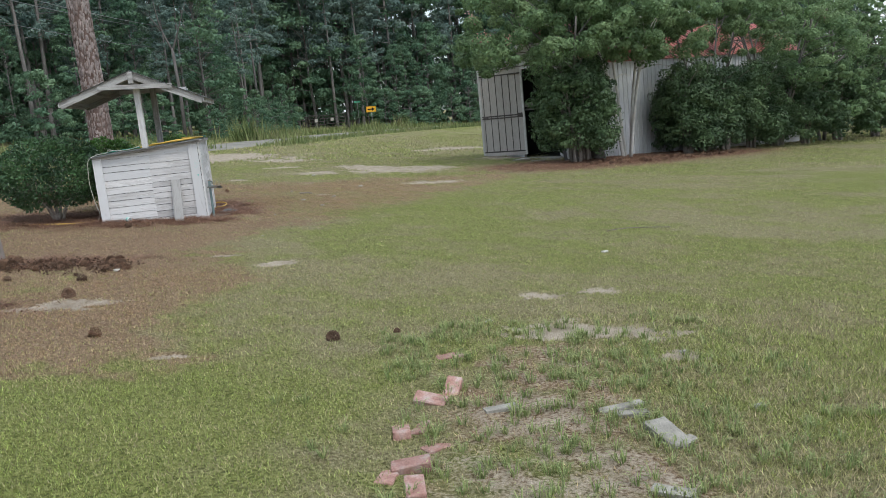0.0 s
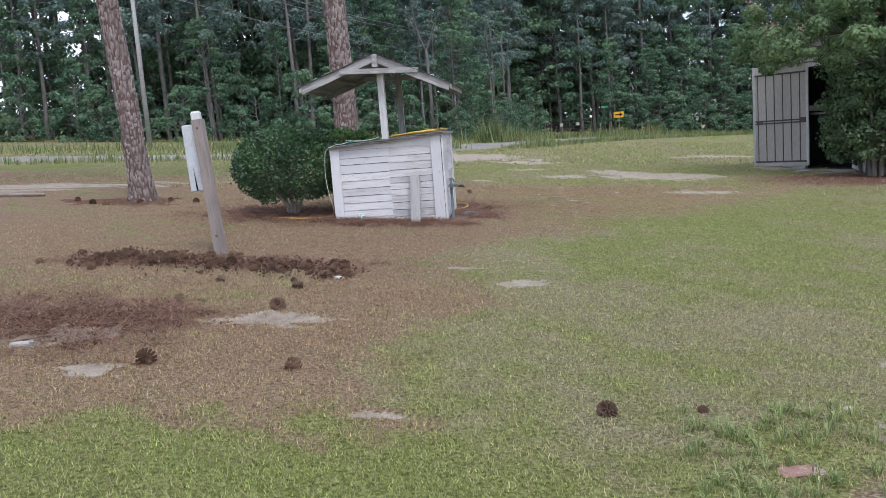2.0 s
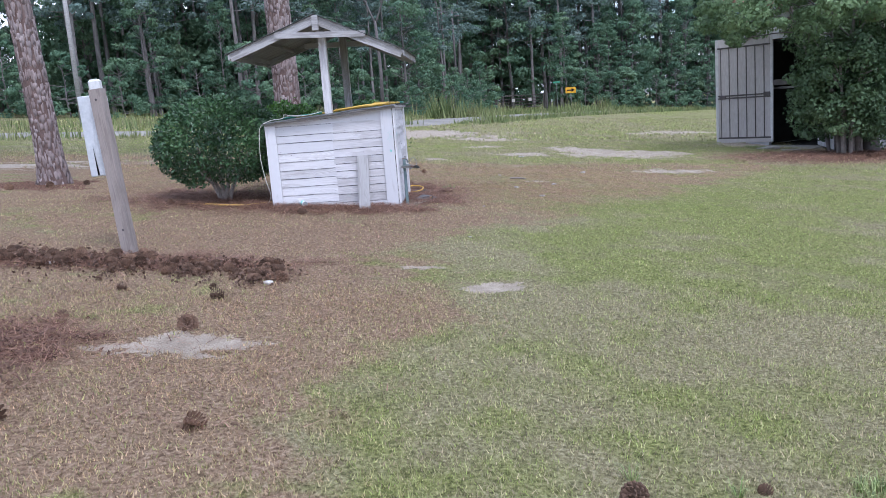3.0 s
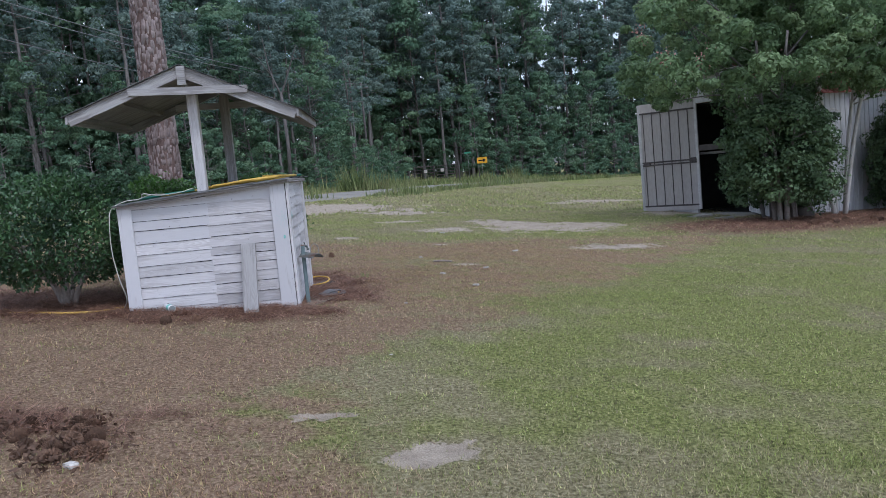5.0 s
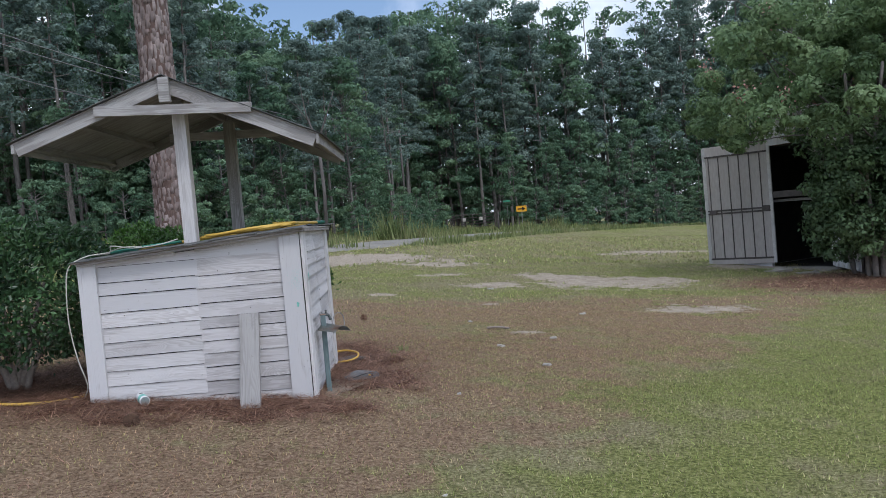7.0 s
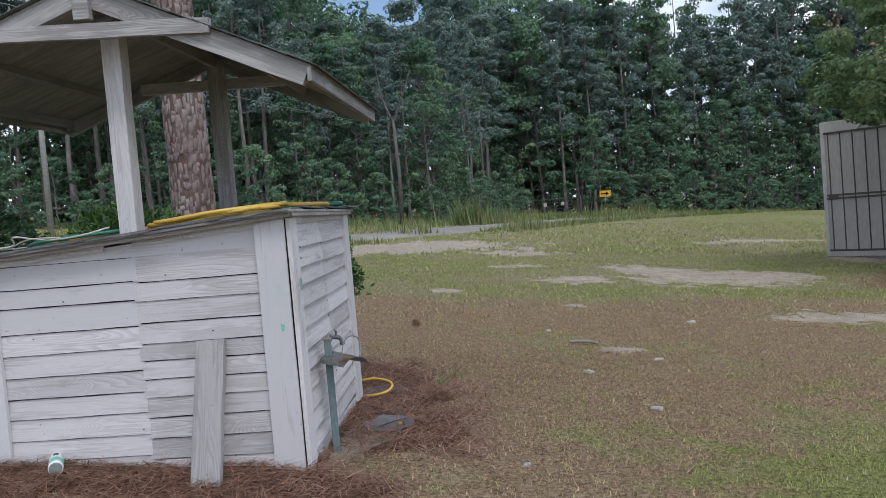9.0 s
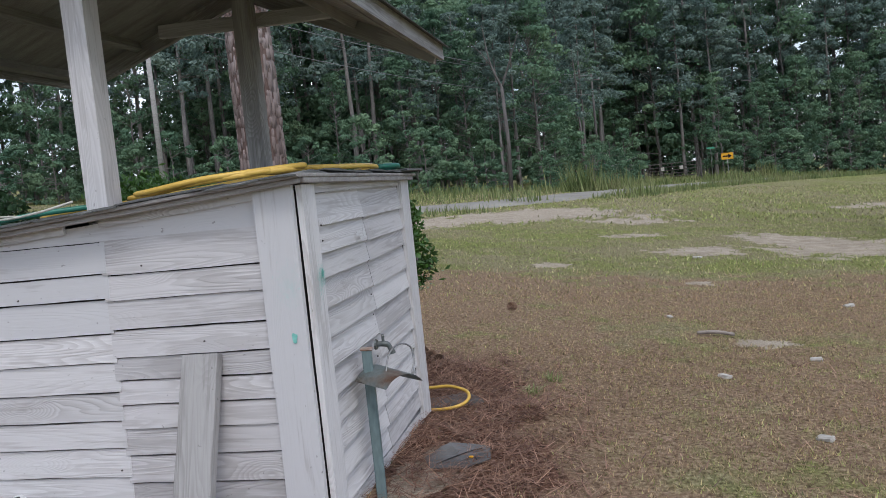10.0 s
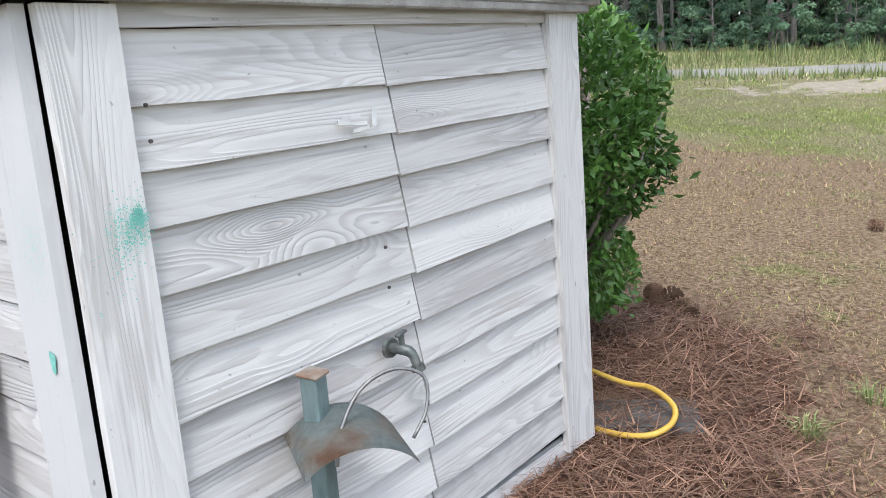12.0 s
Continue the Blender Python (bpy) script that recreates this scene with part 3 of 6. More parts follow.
def build_ground():
    xs, ys = spread(-1500, 1500, -6.0, 8.0, 0.07), spread(-300, 2600, -11.0, 14.0, 0.08)
    gx, gy = np.meshgrid(xs, ys)
    x, y = gx.ravel(), gy.ravel()
    z = surface_z(x, y)
    lit = litter_at(x, y)
    cover = np.c_[np.maximum(sand_at(x, y), 0.55 * dirt_at(x, y)), np.maximum(straw_at(x, y), lit), green_at(x, y), lit]
    i = np.arange(len(xs) * len(ys)).reshape(len(ys), len(xs))
    f = np.stack([i[:-1, :-1], i[:-1, 1:], i[1:, 1:], i[1:, :-1]], -1).reshape(-1, 4)
    me = raw_mesh("ground", np.c_[x, y, z], f, M_GROUND, cover, "cover")
    me.polygons.foreach_set("use_smooth", [True] * len(me.polygons))
    tagged(new("ground", me), "patchy mown lawn with pine straw and bare sand", "ground", kind="structure")


build_ground()


def blades(name, count, area, rng, hgt, wid, keep, colours, label, category, flat=False):
    """Single-triangle blades strewn over an area, thinned by keep(x, y)."""
    x0, x1, y0, y1 = area
    x, y = rng.uniform(x0, x1, count), rng.uniform(y0, y1, count)
    rim = np.minimum(1, np.minimum(x - x0, x1 - x) / 1.2) * np.minimum(1, np.minimum(y - y0, y1 - y) / 0.8)
    k = rng.uniform(0, 1, count) < keep(x, y) * (rim if not flat else 1)
    x, y = x[k], y[k]
    n = len(x)
    a = rng.uniform(0, 2 * math.pi, n)
    h = hgt * rng.uniform(0.5, 1.5, n)
    lean = rng.uniform(0.3, 1.1, n) * h if not flat else h
    z = surface_z(x, y)
    rise = h if not flat else rng.uniform(0.0, 0.05, n) ** 1.0
    b = rng.uniform(0, 2 * math.pi, n)
    w = wid * rng.uniform(0.6, 1.4, n) * 0.5
    v = np.empty((n, 3, 3))
    lift = 0.012 if flat else -0.004
    v[:, 0] = np.c_[x - np.cos(b) * w, y - np.sin(b) * w, z + lift]
    v[:, 1] = np.c_[x + np.cos(b) * w, y + np.sin(b) * w, z + lift]
    v[:, 2] = np.c_[x + np.cos(a) * lean, y + np.sin(a) * lean, z + rise + (lift if flat else 0)]
    col = np.repeat(colours(x, y, rng), 3, 0)
    me = raw_mesh(name, v.reshape(-1, 3), np.arange(3 * n).reshape(-1, 3), M_BLADE, col)
    tagged(new(name, me), label, category, kind="stuff")


def grass_colour(x, y, rng):
    t = np.clip(green_at(x, y) * (1 - 0.95 * straw_at(x, y)) + 0.16 * wobble(x, y, 14.0, 6) + rng.normal(0, 0.38, len(x)), 0, 1)[:, None]
    lush, dry = np.array([0.285, 0.335, 0.098]), np.array([0.39, 0.325, 0.205])
    deep = np.clip(1.16 + 0.14 * wobble(x, y, 9.0, 4) + 0.12 * wobble(x, y, 23.0, 2) + rng.normal(0, 0.24, len(x)), 0.3, 1.6)[:, None]
    dry = dry * (1 - straw_at(x, y)[:, None] * np.array([0.01, 0.19, 0.24]))
    return (dry * (1 - t) + lush * t) * deep


def needle_colour(x, y, rng):
    t = rng.uniform(0, 1, (len(x), 1))
    return np.array([0.13, 0.058, 0.040]) * (1 - t) + np.array([0.46, 0.285, 0.195]) * t ** 1.1


def grass_keep(x, y):
    tuft = np.clip(0.72 + 0.30 * wobble(x, y, 9.0, 3) + 0.34 * wobble(x, y, 21.0, 5), 0.1, 1)
    return np.clip((0.3 + 0.7 * green_at(x, y)) * tuft * (1 - 0.25 * straw_at(x, y)) * (1 - sand_at(x, y)) * (1 - 0.93 * litter_at(x, y)) * (1 - 0.8 * dirt_at(x, y)), 0.0, 1)


grng = np.random.default_rng(5)
blades("grass", 1150000, (-4.2, 8.6, -11.2, -3.6), grng, 0.017, 0.0062, grass_keep, grass_colour, "short green and yellowed lawn grass", "grass")
blades("grass", 640000, (-6.0, 12.0, -4.4, 6.2), grng, 0.016, 0.0075, grass_keep, grass_colour, "short yellow-green lawn grass between dead turf", "grass")
blades("grass", 300000, (-12.0, 22.0, 5.0, 17.0), grng, 0.030, 0.013, grass_keep, grass_colour, "thin lawn grass farther out", "grass")
blades("grass", 150000, (-24.0, 40.0, 16.0, 48.0), grng, 0.06, 0.04, grass_keep, grass_colour, "far rough grass of the field", "grass")
blades("grass", 340000, (0.2, 4.6, -0.8, 6.6), grng, 0.011, 0.0048, grass_keep, grass_colour, "fine thin dead turf beside the well house", "grass")
blades("grass", 60000, (2.4, 6.0, -11.0, -6.6), grng, 0.034, 0.0075, lambda x, y: 0.9 * (1 - dirt_at(x, y)) * (1 - sand_at(x, y)) * (1 - 0.9 * straw_at(x, y)), grass_colour, "longer coarse green grass by the path", "grass")
blades("pine_needles", 330000, (-4.2, 2.4, -6.6, 3.2), grng, 0.12, 0.0055,
       lambda x, y: np.clip(litter_at(x, y) * 0.95 + 0.05 * straw_at(x, y), 0, 1), needle_colour, "loose red-brown fallen pine needles", "pine needles", True)
blades("pine_needles", 60000, (6.0, 20.0, 7.0, 19.0), grng, 0.16, 0.016, lambda x, y: litter_at(x, y), needle_colour, "red-brown needle litter under the shrubs", "pine needles", True)


def tufts(name, spots, rng, hgt, wid, per, label):
    """Coarse grass tufts: bent two-piece blades from one root."""
    vs, cs = [], []
    for x, y in spots:
        z = gz(x, y)
        for _ in range(per):
            a, h = rng.uniform(0, 2 * math.pi), hgt * rng.uniform(0.5, 1.3)
            r0 = rng.uniform(0, 0.03)
            bx, by = x + math.cos(a) * r0, y + math.sin(a) * r0
            o = rng.uniform(0.4, 1.2) * h
            s = np.array([-math.sin(a), math.cos(a), 0]) * wid / 2
            p0, p1, p2 = np.array([bx, by, z - 0.004]), np.array([bx + math.cos(a) * o * 0.4, by + math.sin(a) * o * 0.4, z + h * 0.75]), np.array([bx + math.cos(a) * o, by + math.sin(a) * o, z + h * 0.8])
            vs += [p0 - s, p0 + s, p1 + s * 0.8, p0 - s, p1 + s * 0.8, p1 - s * 0.8, p1 - s * 0.8, p1 + s * 0.8, p2]
            t = rng.uniform(0, 1)
            cs += [np.array([0.21, 0.29, 0.095]) * (1 - t) + np.array([0.38, 0.40, 0.18]) * t] * 9
    me = raw_mesh(name, np.array(vs), np.arange(len(vs)).reshape(-1, 3), M_BLADE, np.array(cs))
    tagged(new(name, me), label, "grass", kind="stuff")


spots = [(grng.normal(2.55, 0.5), grng.normal(-9.2, 0.75)) for _ in range(210)] + [(grng.uniform(3.0, 4.6), grng.uniform(-10.4, -7.0)) for _ in range(190)]
spots += [(grng.uniform(1.9, 3.6), grng.uniform(-8.4, -7.0)) for _ in range(90)] + [(3.45 + grng.normal(0, .05), -7.5 + grng.normal(0, .04)) for _ in range(5)]
spots += [(0.55 + grng.normal(0, 0.02), 1.77 + grng.normal(0, 0.02)) for _ in range(3)] + [(0.62 + grng.normal(0, 0.02), 2.15 + grng.normal(0, 0.02)) for _ in range(2)]
spots += [(8.5 + grng.normal(0, 0.14), 12.95 + grng.normal(0, 0.14)) for _ in range(40)]
tufts("grass_tuft", spots, grng, 0.065, 0.006, 18, "coarse green crabgrass tufts between the bricks")


# ---- road ----
def ribbon(name, line, width, mat, lift, label, category):
    pts = curve_pts([(x, y, 0) for x, y in line], 160)
    vs = []
    for i, p in enumerate(pts):
        d = (pts[min(i + 1, len(pts) - 1)] - pts[max(i - 1, 0)]).normalized()
        s = Vector((-d.y, d.x, 0))
        for k, h in ((-1, -0.15), (-0.96, 0.0), (0, 0.04), (0.96, 0.0), (1, -0.15)):
            q = p + s * (k * width / 2)
            vs.append((q.x, q.y, gz(max(-160, min(160, q.x)), min(q.y, 400)) + lift + h))
    i = np.arange(len(pts) * 5).reshape(-1, 5)
    f = np.stack([i[:-1, :-1], i[:-1, 1:], i[1:, 1:], i[1:, :-1]], -1).reshape(-1, 4)
    return tagged(new(name, raw_mesh(name, np.array(vs), f, mat)), label, category, kind="structure")


ROAD = [(-120, -22), (-60, 1), (-30, 11.5), (-14, 18.5), (-7, 23.5), (-3.0, 31), (0.5, 43), (7, 60), (20, 85), (45, 126), (110, 215)]
ribbon("road", ROAD, 3.6, M_ASPHALT, 0.04, "pale worn two-lane road along the woods", "road")


def roadside_weeds():
    rng = np.random.default_rng(11)
    pts = np.array([p[:] for p in curve_pts([(x, y, 0) for x, y in ROAD[1:]], 220)])
    vs = []
    def blade(x, y, h, w):
        a = rng.uniform(0, 2 * math.pi)
        o = h * rng.uniform(0.1, 0.5)
        z = gz(x, y)
        s = np.array([math.cos(a + 1.3), math.sin(a + 1.3), 0]) * w / 2
        p = np.array([x, y, z - 0.02])
        t = np.array([x + math.cos(a) * o, y + math.sin(a) * o, z + h])
        vs.extend([p - s, p + s, t])
    for i in range(len(pts) - 1):
        d = pts[i + 1] - pts[i]
        ln = np.linalg.norm(d)
        nrm = np.array([-d[1], d[0]]) / ln
        tall = 0.20 + 0.16 * (0.5 + 0.5 * math.sin(i * 0.7)) * (0.5 + 0.5 * math.sin(i * 0.23 + 1))
        if pts[i][1] > 120:
            continue
        for side, lo, hi, per in ((1, 2.3, 11.0, 60), (-1, 1.9, 4.0, 60)):
            if side < 0 and (-6 < pts[i][0] < -2.2 and pts[i][1] < 33):
                continue
            for _ in range(int(per * ln)):
                k = rng.uniform(lo, hi)
                q = pts[i][:2] + d[:2] * rng.uniform(0, 1) + nrm * k * side
                boost = 1.0 + 0.9 * max(0, math.sin(q[0] * 0.9) * math.sin(q[1] * 0.55)) + (0.8 if side > 0 and k > 5 else 0)
                blade(q[0], q[1], tall * boost * rng.uniform(0.6, 1.5), 0.035 + 0.0007 * max(0, q[1]))
    for cx, cy, n, h in ((-1.2, 44.0, 260, 1.7), (0.6, 47.0, 120, 1.3), (-2.8, 30.0, 60, 0.7), (3.2, 60.0, 90, 1.0), (10.5, 74.0, 130, 1.2), (15, 84, 160, 1.6)):
        for _ in range(n):
            blade(cx + rng.normal(0, 0.6), cy + rng.normal(0, 0.6), h * rng.uniform(0.4, 1.2), 0.07)
    tagged(new("roadside_weeds", raw_mesh("roadside_weeds", np.array(vs), np.arange(len(vs)).reshape(-1, 3), M_WEED)),
           "tall yellow-green weeds and seeding grass by the road", "weeds", kind="stuff")


roadside_weeds()


# ---- well house ----
well = thing("well_house", Matrix(), "small white-painted lap-sided well house with a gabled wooden roof on posts", "well house")
LID_L, LID_R = (-1.50, 1.108), (0.125, 1.222)


def lid_z(x):
    return LID_L[1] + (x - LID_L[0]) * (LID_R[1] - LID_L[1]) / (LID_R[0] - LID_L[0])


def plank_mesh(length, height, thick, bow=0.0):
    """A board with its length along x, its foot at z = 0, its outer face at y = 0; slightly worn outline."""
    bm = bmesh.new()
    n = 6
    rows = []
    for i in range(n + 1):
        x = -length / 2 + length * i / n
        w0, w1 = random.uniform(-0.0015, 0.0015), random.uniform(-0.0015, 0.0015)
        o = bow * math.sin(math.pi * i / n)
        rows.append([bm.verts.new(c) for c in ((x, o, w0), (x, o + 0.001, height + w1), (x, o + thick, height + w1), (x, o + thick, w0))])
    for a, b in zip(rows, rows[1:]):
        for k in range(4):
            bm.faces.new((a[k], b[k], b[(k + 1) % 4], a[(k + 1) % 4]))
    bm.faces.new(rows[0][::-1])
    bm.faces.new(rows[-1])
    bmesh.ops.bevel(bm, geom=[e for e in bm.edges if e.is_manifold and e.calc_face_angle(0) > 1.0], offset=0.0018, segments=1, affect="EDGES")
    return bm


def well_siding():
    # near-black backing paints the shade inside, so that gaps between the boards show black
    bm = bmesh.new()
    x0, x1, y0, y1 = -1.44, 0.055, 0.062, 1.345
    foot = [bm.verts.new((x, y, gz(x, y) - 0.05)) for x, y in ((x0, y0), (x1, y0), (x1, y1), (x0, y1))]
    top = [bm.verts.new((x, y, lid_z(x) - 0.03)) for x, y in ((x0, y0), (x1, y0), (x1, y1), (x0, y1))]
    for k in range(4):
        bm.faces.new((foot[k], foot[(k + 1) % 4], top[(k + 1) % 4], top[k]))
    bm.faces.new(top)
    part("inner_box", bm, M_DARK, well, "near-black backing painted as shade in the siding gaps")
    tilt = radians(3.6)
    # front: two runs of lap boards that meet at a staggered seam
    left_feet = [0.957, 0.868, 0.744, 0.640, 0.534, 0.431, 0.333, 0.228, 0.127, 0.045]
    right_feet = [0.949, 0.858, 0.755, 0.656, 0.575, 0.487, 0.400, 0.305, 0.205, 0.105, 0.015]
    for feet, a, b, top0, mat in ((left_feet, -1.36, -0.665, 1.065, M_WHITE), (right_feet, -0.665, -0.06, 1.071, M_WORN)):
        for i, z in enumerate(feet):
            up = feet[i - 1] if i else top0
            h = up - z - random.uniform(0.003, 0.006) if i else up - z
            jag = random.uniform(-0.004, 0.004)
            part("lap_board", plank_mesh(b - a + 0.012, h, 0.016), (M_SOLID if mat == M_WHITE and i < 3 else mat) if i < len(feet) - 1 else M_WHITE, well,
                 m=pose((a + b) / 2 + jag, 0.012, z, -math.degrees(tilt) * 0.9, 0, random.uniform(-0.12, 0.12)))
    # wedge boards that close the front up to the sloping lid
    for a, b, foot_z, up, y, mat in ((-1.36, -0.06, 1.068, 0.034, 0.020, M_SOLID), (-1.38, -0.80, 1.075, 0.012, 0.004, M_WHITE), (-0.66, -0.06, 1.115, 0.012, 0.006, M_WHITE)):
        bm = bmesh.new()
        za, zb = lid_z(a) - up, lid_z(b) - up
        fa, fb = (foot_z, foot_z) if foot_z < 1.07 else (za - 0.040, zb - 0.040)
        ring = [bm.verts.new(c) for c in ((a, y, min(fa, za - 0.004)), (b, y, min(fb, zb - 0.004)), (b, y, zb), (a, y, za))]
        bm.faces.new(ring)
        back = bmesh.ops.extrude_face_region(bm, geom=bm.faces[:])
        bmesh.ops.translate(bm, vec=(0, 0.014, 0), verts=[v for v in back["geom"] if isinstance(v, bmesh.types.BMVert)])
        part("top_trim_board", bm, mat, well)
    # side: boards in two lengths with a crooked seam
    feet_n = [1.046, 0.950, 0.862, 0.757, 0.655, 0.548, 0.450, 0.352, 0.255, 0.155, 0.060]
    feet_f = [1.066, 0.970, 0.893, 0.782, 0.688, 0.588, 0.490, 0.400, 0.304, 0.203, 0.108]
    for i in range(len(feet_n)):
        seam = 0.685 + 0.005 * i + random.uniform(-0.014, 0.014)
        mid_n = feet_n[i] + (feet_f[i] - feet_n[i]) * 0.45
        for a, b, za, zb in ((0.125, seam - 0.003, feet_n[i], mid_n), (seam + 0.003, 1.262, mid_n - 0.004, feet_f[i])):
            up = (1.166, 1.182)[a > 0.3] if i == 0 else None
            h = (up - (za + zb) / 2) if up else 0.122
            # length along +y, outer face towards +x
            m = Matrix.Translation((0.088, (a + b) / 2, (za + zb) / 2)) @ pose(0, 0, 0, 0, 0, 90) @ pose(0, 0, 0, -8.2, -math.degrees(math.atan2(zb - za, b - a)), random.uniform(-0.25, 0.25))
            part("lap_board", plank_mesh(b - a, h, 0.011), random.choice((M_WHITE, M_WORN, M_WHITE)), well, m=m)
    bm = plank_mesh(1.14, 0.05, 0.014)
    part("top_trim_board", bm, M_WORN, well, m=Matrix.Translation((0.086, 0.695, 1.168)) @ pose(0, 0, 0, 0, 0, 90) @ pose(0, 0, 0, 0, -0.7, 0))
    bm = plank_mesh(1.2, 0.07, 0.02)
    part("sill_board", bm, M_WHITE, well, m=Matrix.Translation((0.080, 0.70, -0.005)) @ pose(0, 0, 0, 0, 0, 90) @ pose(0, 0, 0, 0, -1.2, 0))
    # corner boards: x along the board's height
    for x, y, z0, z1, w, turn, mat in ((0.003, -0.012, -0.012, 1.193, 0.140, 0, M_SOLID), (-1.414, -0.012, 0.105, 1.092, 0.126, 0, M_SOLID),
                                       (0.100, 0.073, -0.01, 1.192, 0.112, 90, M_WHITE), (0.100, 1.318, 0.045, 1.225, 0.130, 90, M_WHITE)):
        bm = plank_mesh(z1 - z0, w, 0.022)
        m = Matrix.Translation((x, y, (z0 + z1) / 2)) @ pose(0, 0, 0, 0, 0, turn) @ pose(0, 0, 0, 0, -90 + random.uniform(-0.3, 0.3), 0) @ Matrix.Translation((0, 0, -w / 2))
        part("corner_board", bm, mat, well, "white corner board with drips of teal paint" if turn == 0 and x > -1 else "", m=m)
    # rear and far side, plainly boarded
    for y, a, b in ((1.40, -1.44, 0.06),):
        for i in range(11):
            part("lap_board", plank_mesh(b - a, 0.122, 0.016), M_WORN, well, m=Matrix.Translation(((a + b) / 2, y, 0.03 + i * 0.1)) @ pose(0, 0, 0, 4, 0, 180))
    for i in range(10):
        part("lap_board", plank_mesh(1.32, 0.122, 0.016), M_WORN, well, m=Matrix.Translation((-1.475, 0.69, 0.10 + i * 0.1)) @ pose(0, 0, 0, 0, 0, -90) @ pose(0, 0, 0, -4, 0, 0))
    # paint marks
    for x, y, z, w, tall in ((0.1030, 0.098, 0.875, 0.016, 0.020), (0.1030, 0.112, 0.888, 0.006, 0.007), (0.1030, 0.070, 0.84, 0.02, 0.03)):
        bm = bmesh.new()
        for _ in range(520 if w < 0.02 else 160):
            bmesh.ops.create_circle(bm, cap_ends=True, segments=5, radius=random.uniform(0.0004, 0.0016), matrix=pose(random.gauss(0, w), random.gauss(0, tall), random.uniform(0, 0.0006)))
        tagged(part("paint_spray", bm, M_TEAL, well, "faint spray of teal paint", m=Matrix.Translation((x, y, z)) @ pose(0, 0, 0, 90, 0, 90)), kind="stuff")
    for x, y, z, s, turn in ((0.028, -0.0145, 0.690, 0.015, 0),):
        bm = bmesh.new()
        bmesh.ops.create_circle(bm, cap_ends=True, segments=14, radius=s)
        for v in bm.verts:
            v.co *= random.uniform(0.6, 1.2)
        bmesh.ops.scale(bm, vec=(0.8, 1.15, 1), verts=bm.verts)
        part("paint_spot", bm, M_TEAL, well, "small teal paint spot", m=Matrix.Translation((x, y, z)) @ pose(0, 0, 0, 90, 0, turn))
    bm = bmesh.new()
    for _ in range(420):
        bmesh.ops.create_circle(bm, cap_ends=True, segments=5, radius=random.uniform(0.0003, 0.0010), matrix=pose(random.gauss(0, 0.022), random.gauss(0, 0.038), random.uniform(0, 0.0006)))
    tagged(part("paint_spray", bm, M_TEAL, well, "faint spray of teal paint", m=Matrix.Translation((0.030, -0.0145, 0.86)) @ pose(0, 0, 0, 90, 0, 0)), kind="stuff")
    # scraped white paint left on the second board of the side
    bm = bmesh.new()
    for u, v, w, h, turn in ((0.0, 0.012, 0.052, 0.008, 4), (0.010, 0.0, 0.060, 0.007, -3), (0.022, -0.012, 0.045, 0.007, 6), (-0.020, 0.004, 0.030, 0.009, 0), (0.062, 0.010, 0.012, 0.040, -14)):
        box_bm(w, h, 0.0012, 0.0004, bm, (u, v, 0), pose(0, 0, 0, 0, 0, turn), 0.0006)
    part("paint_scrape", bm, M_CAN, well, "scrape of fresher white paint", m=Matrix.Translation((0.0955, 0.567, 0.986)) @ pose(0, 0, 0, 90 - 8.2, 0, 90))
    # nail heads
    for i in range(12):
        side = i % 2
        m = Matrix.Translation((random.uniform(-1.3, -0.1), 0.001, random.uniform(0.1, 1.0))) @ pose(0, 0, 0, 90, 0, 0) if side else \
            Matrix.Translation((0.1015, random.choice((0.15, 0.62, 0.69, 1.24)), random.uniform(0.1, 1.1))) @ pose(0, 0, 0, 90, 0, 90)
        bm = bmesh.new()
        bmesh.ops.create_cone(bm, cap_ends=True, segments=8, radius1=0.0035, radius2=0.003, depth=0.004)
        part("nail_head", bm, M_DARKRAIL, well, m=m)


well_siding()


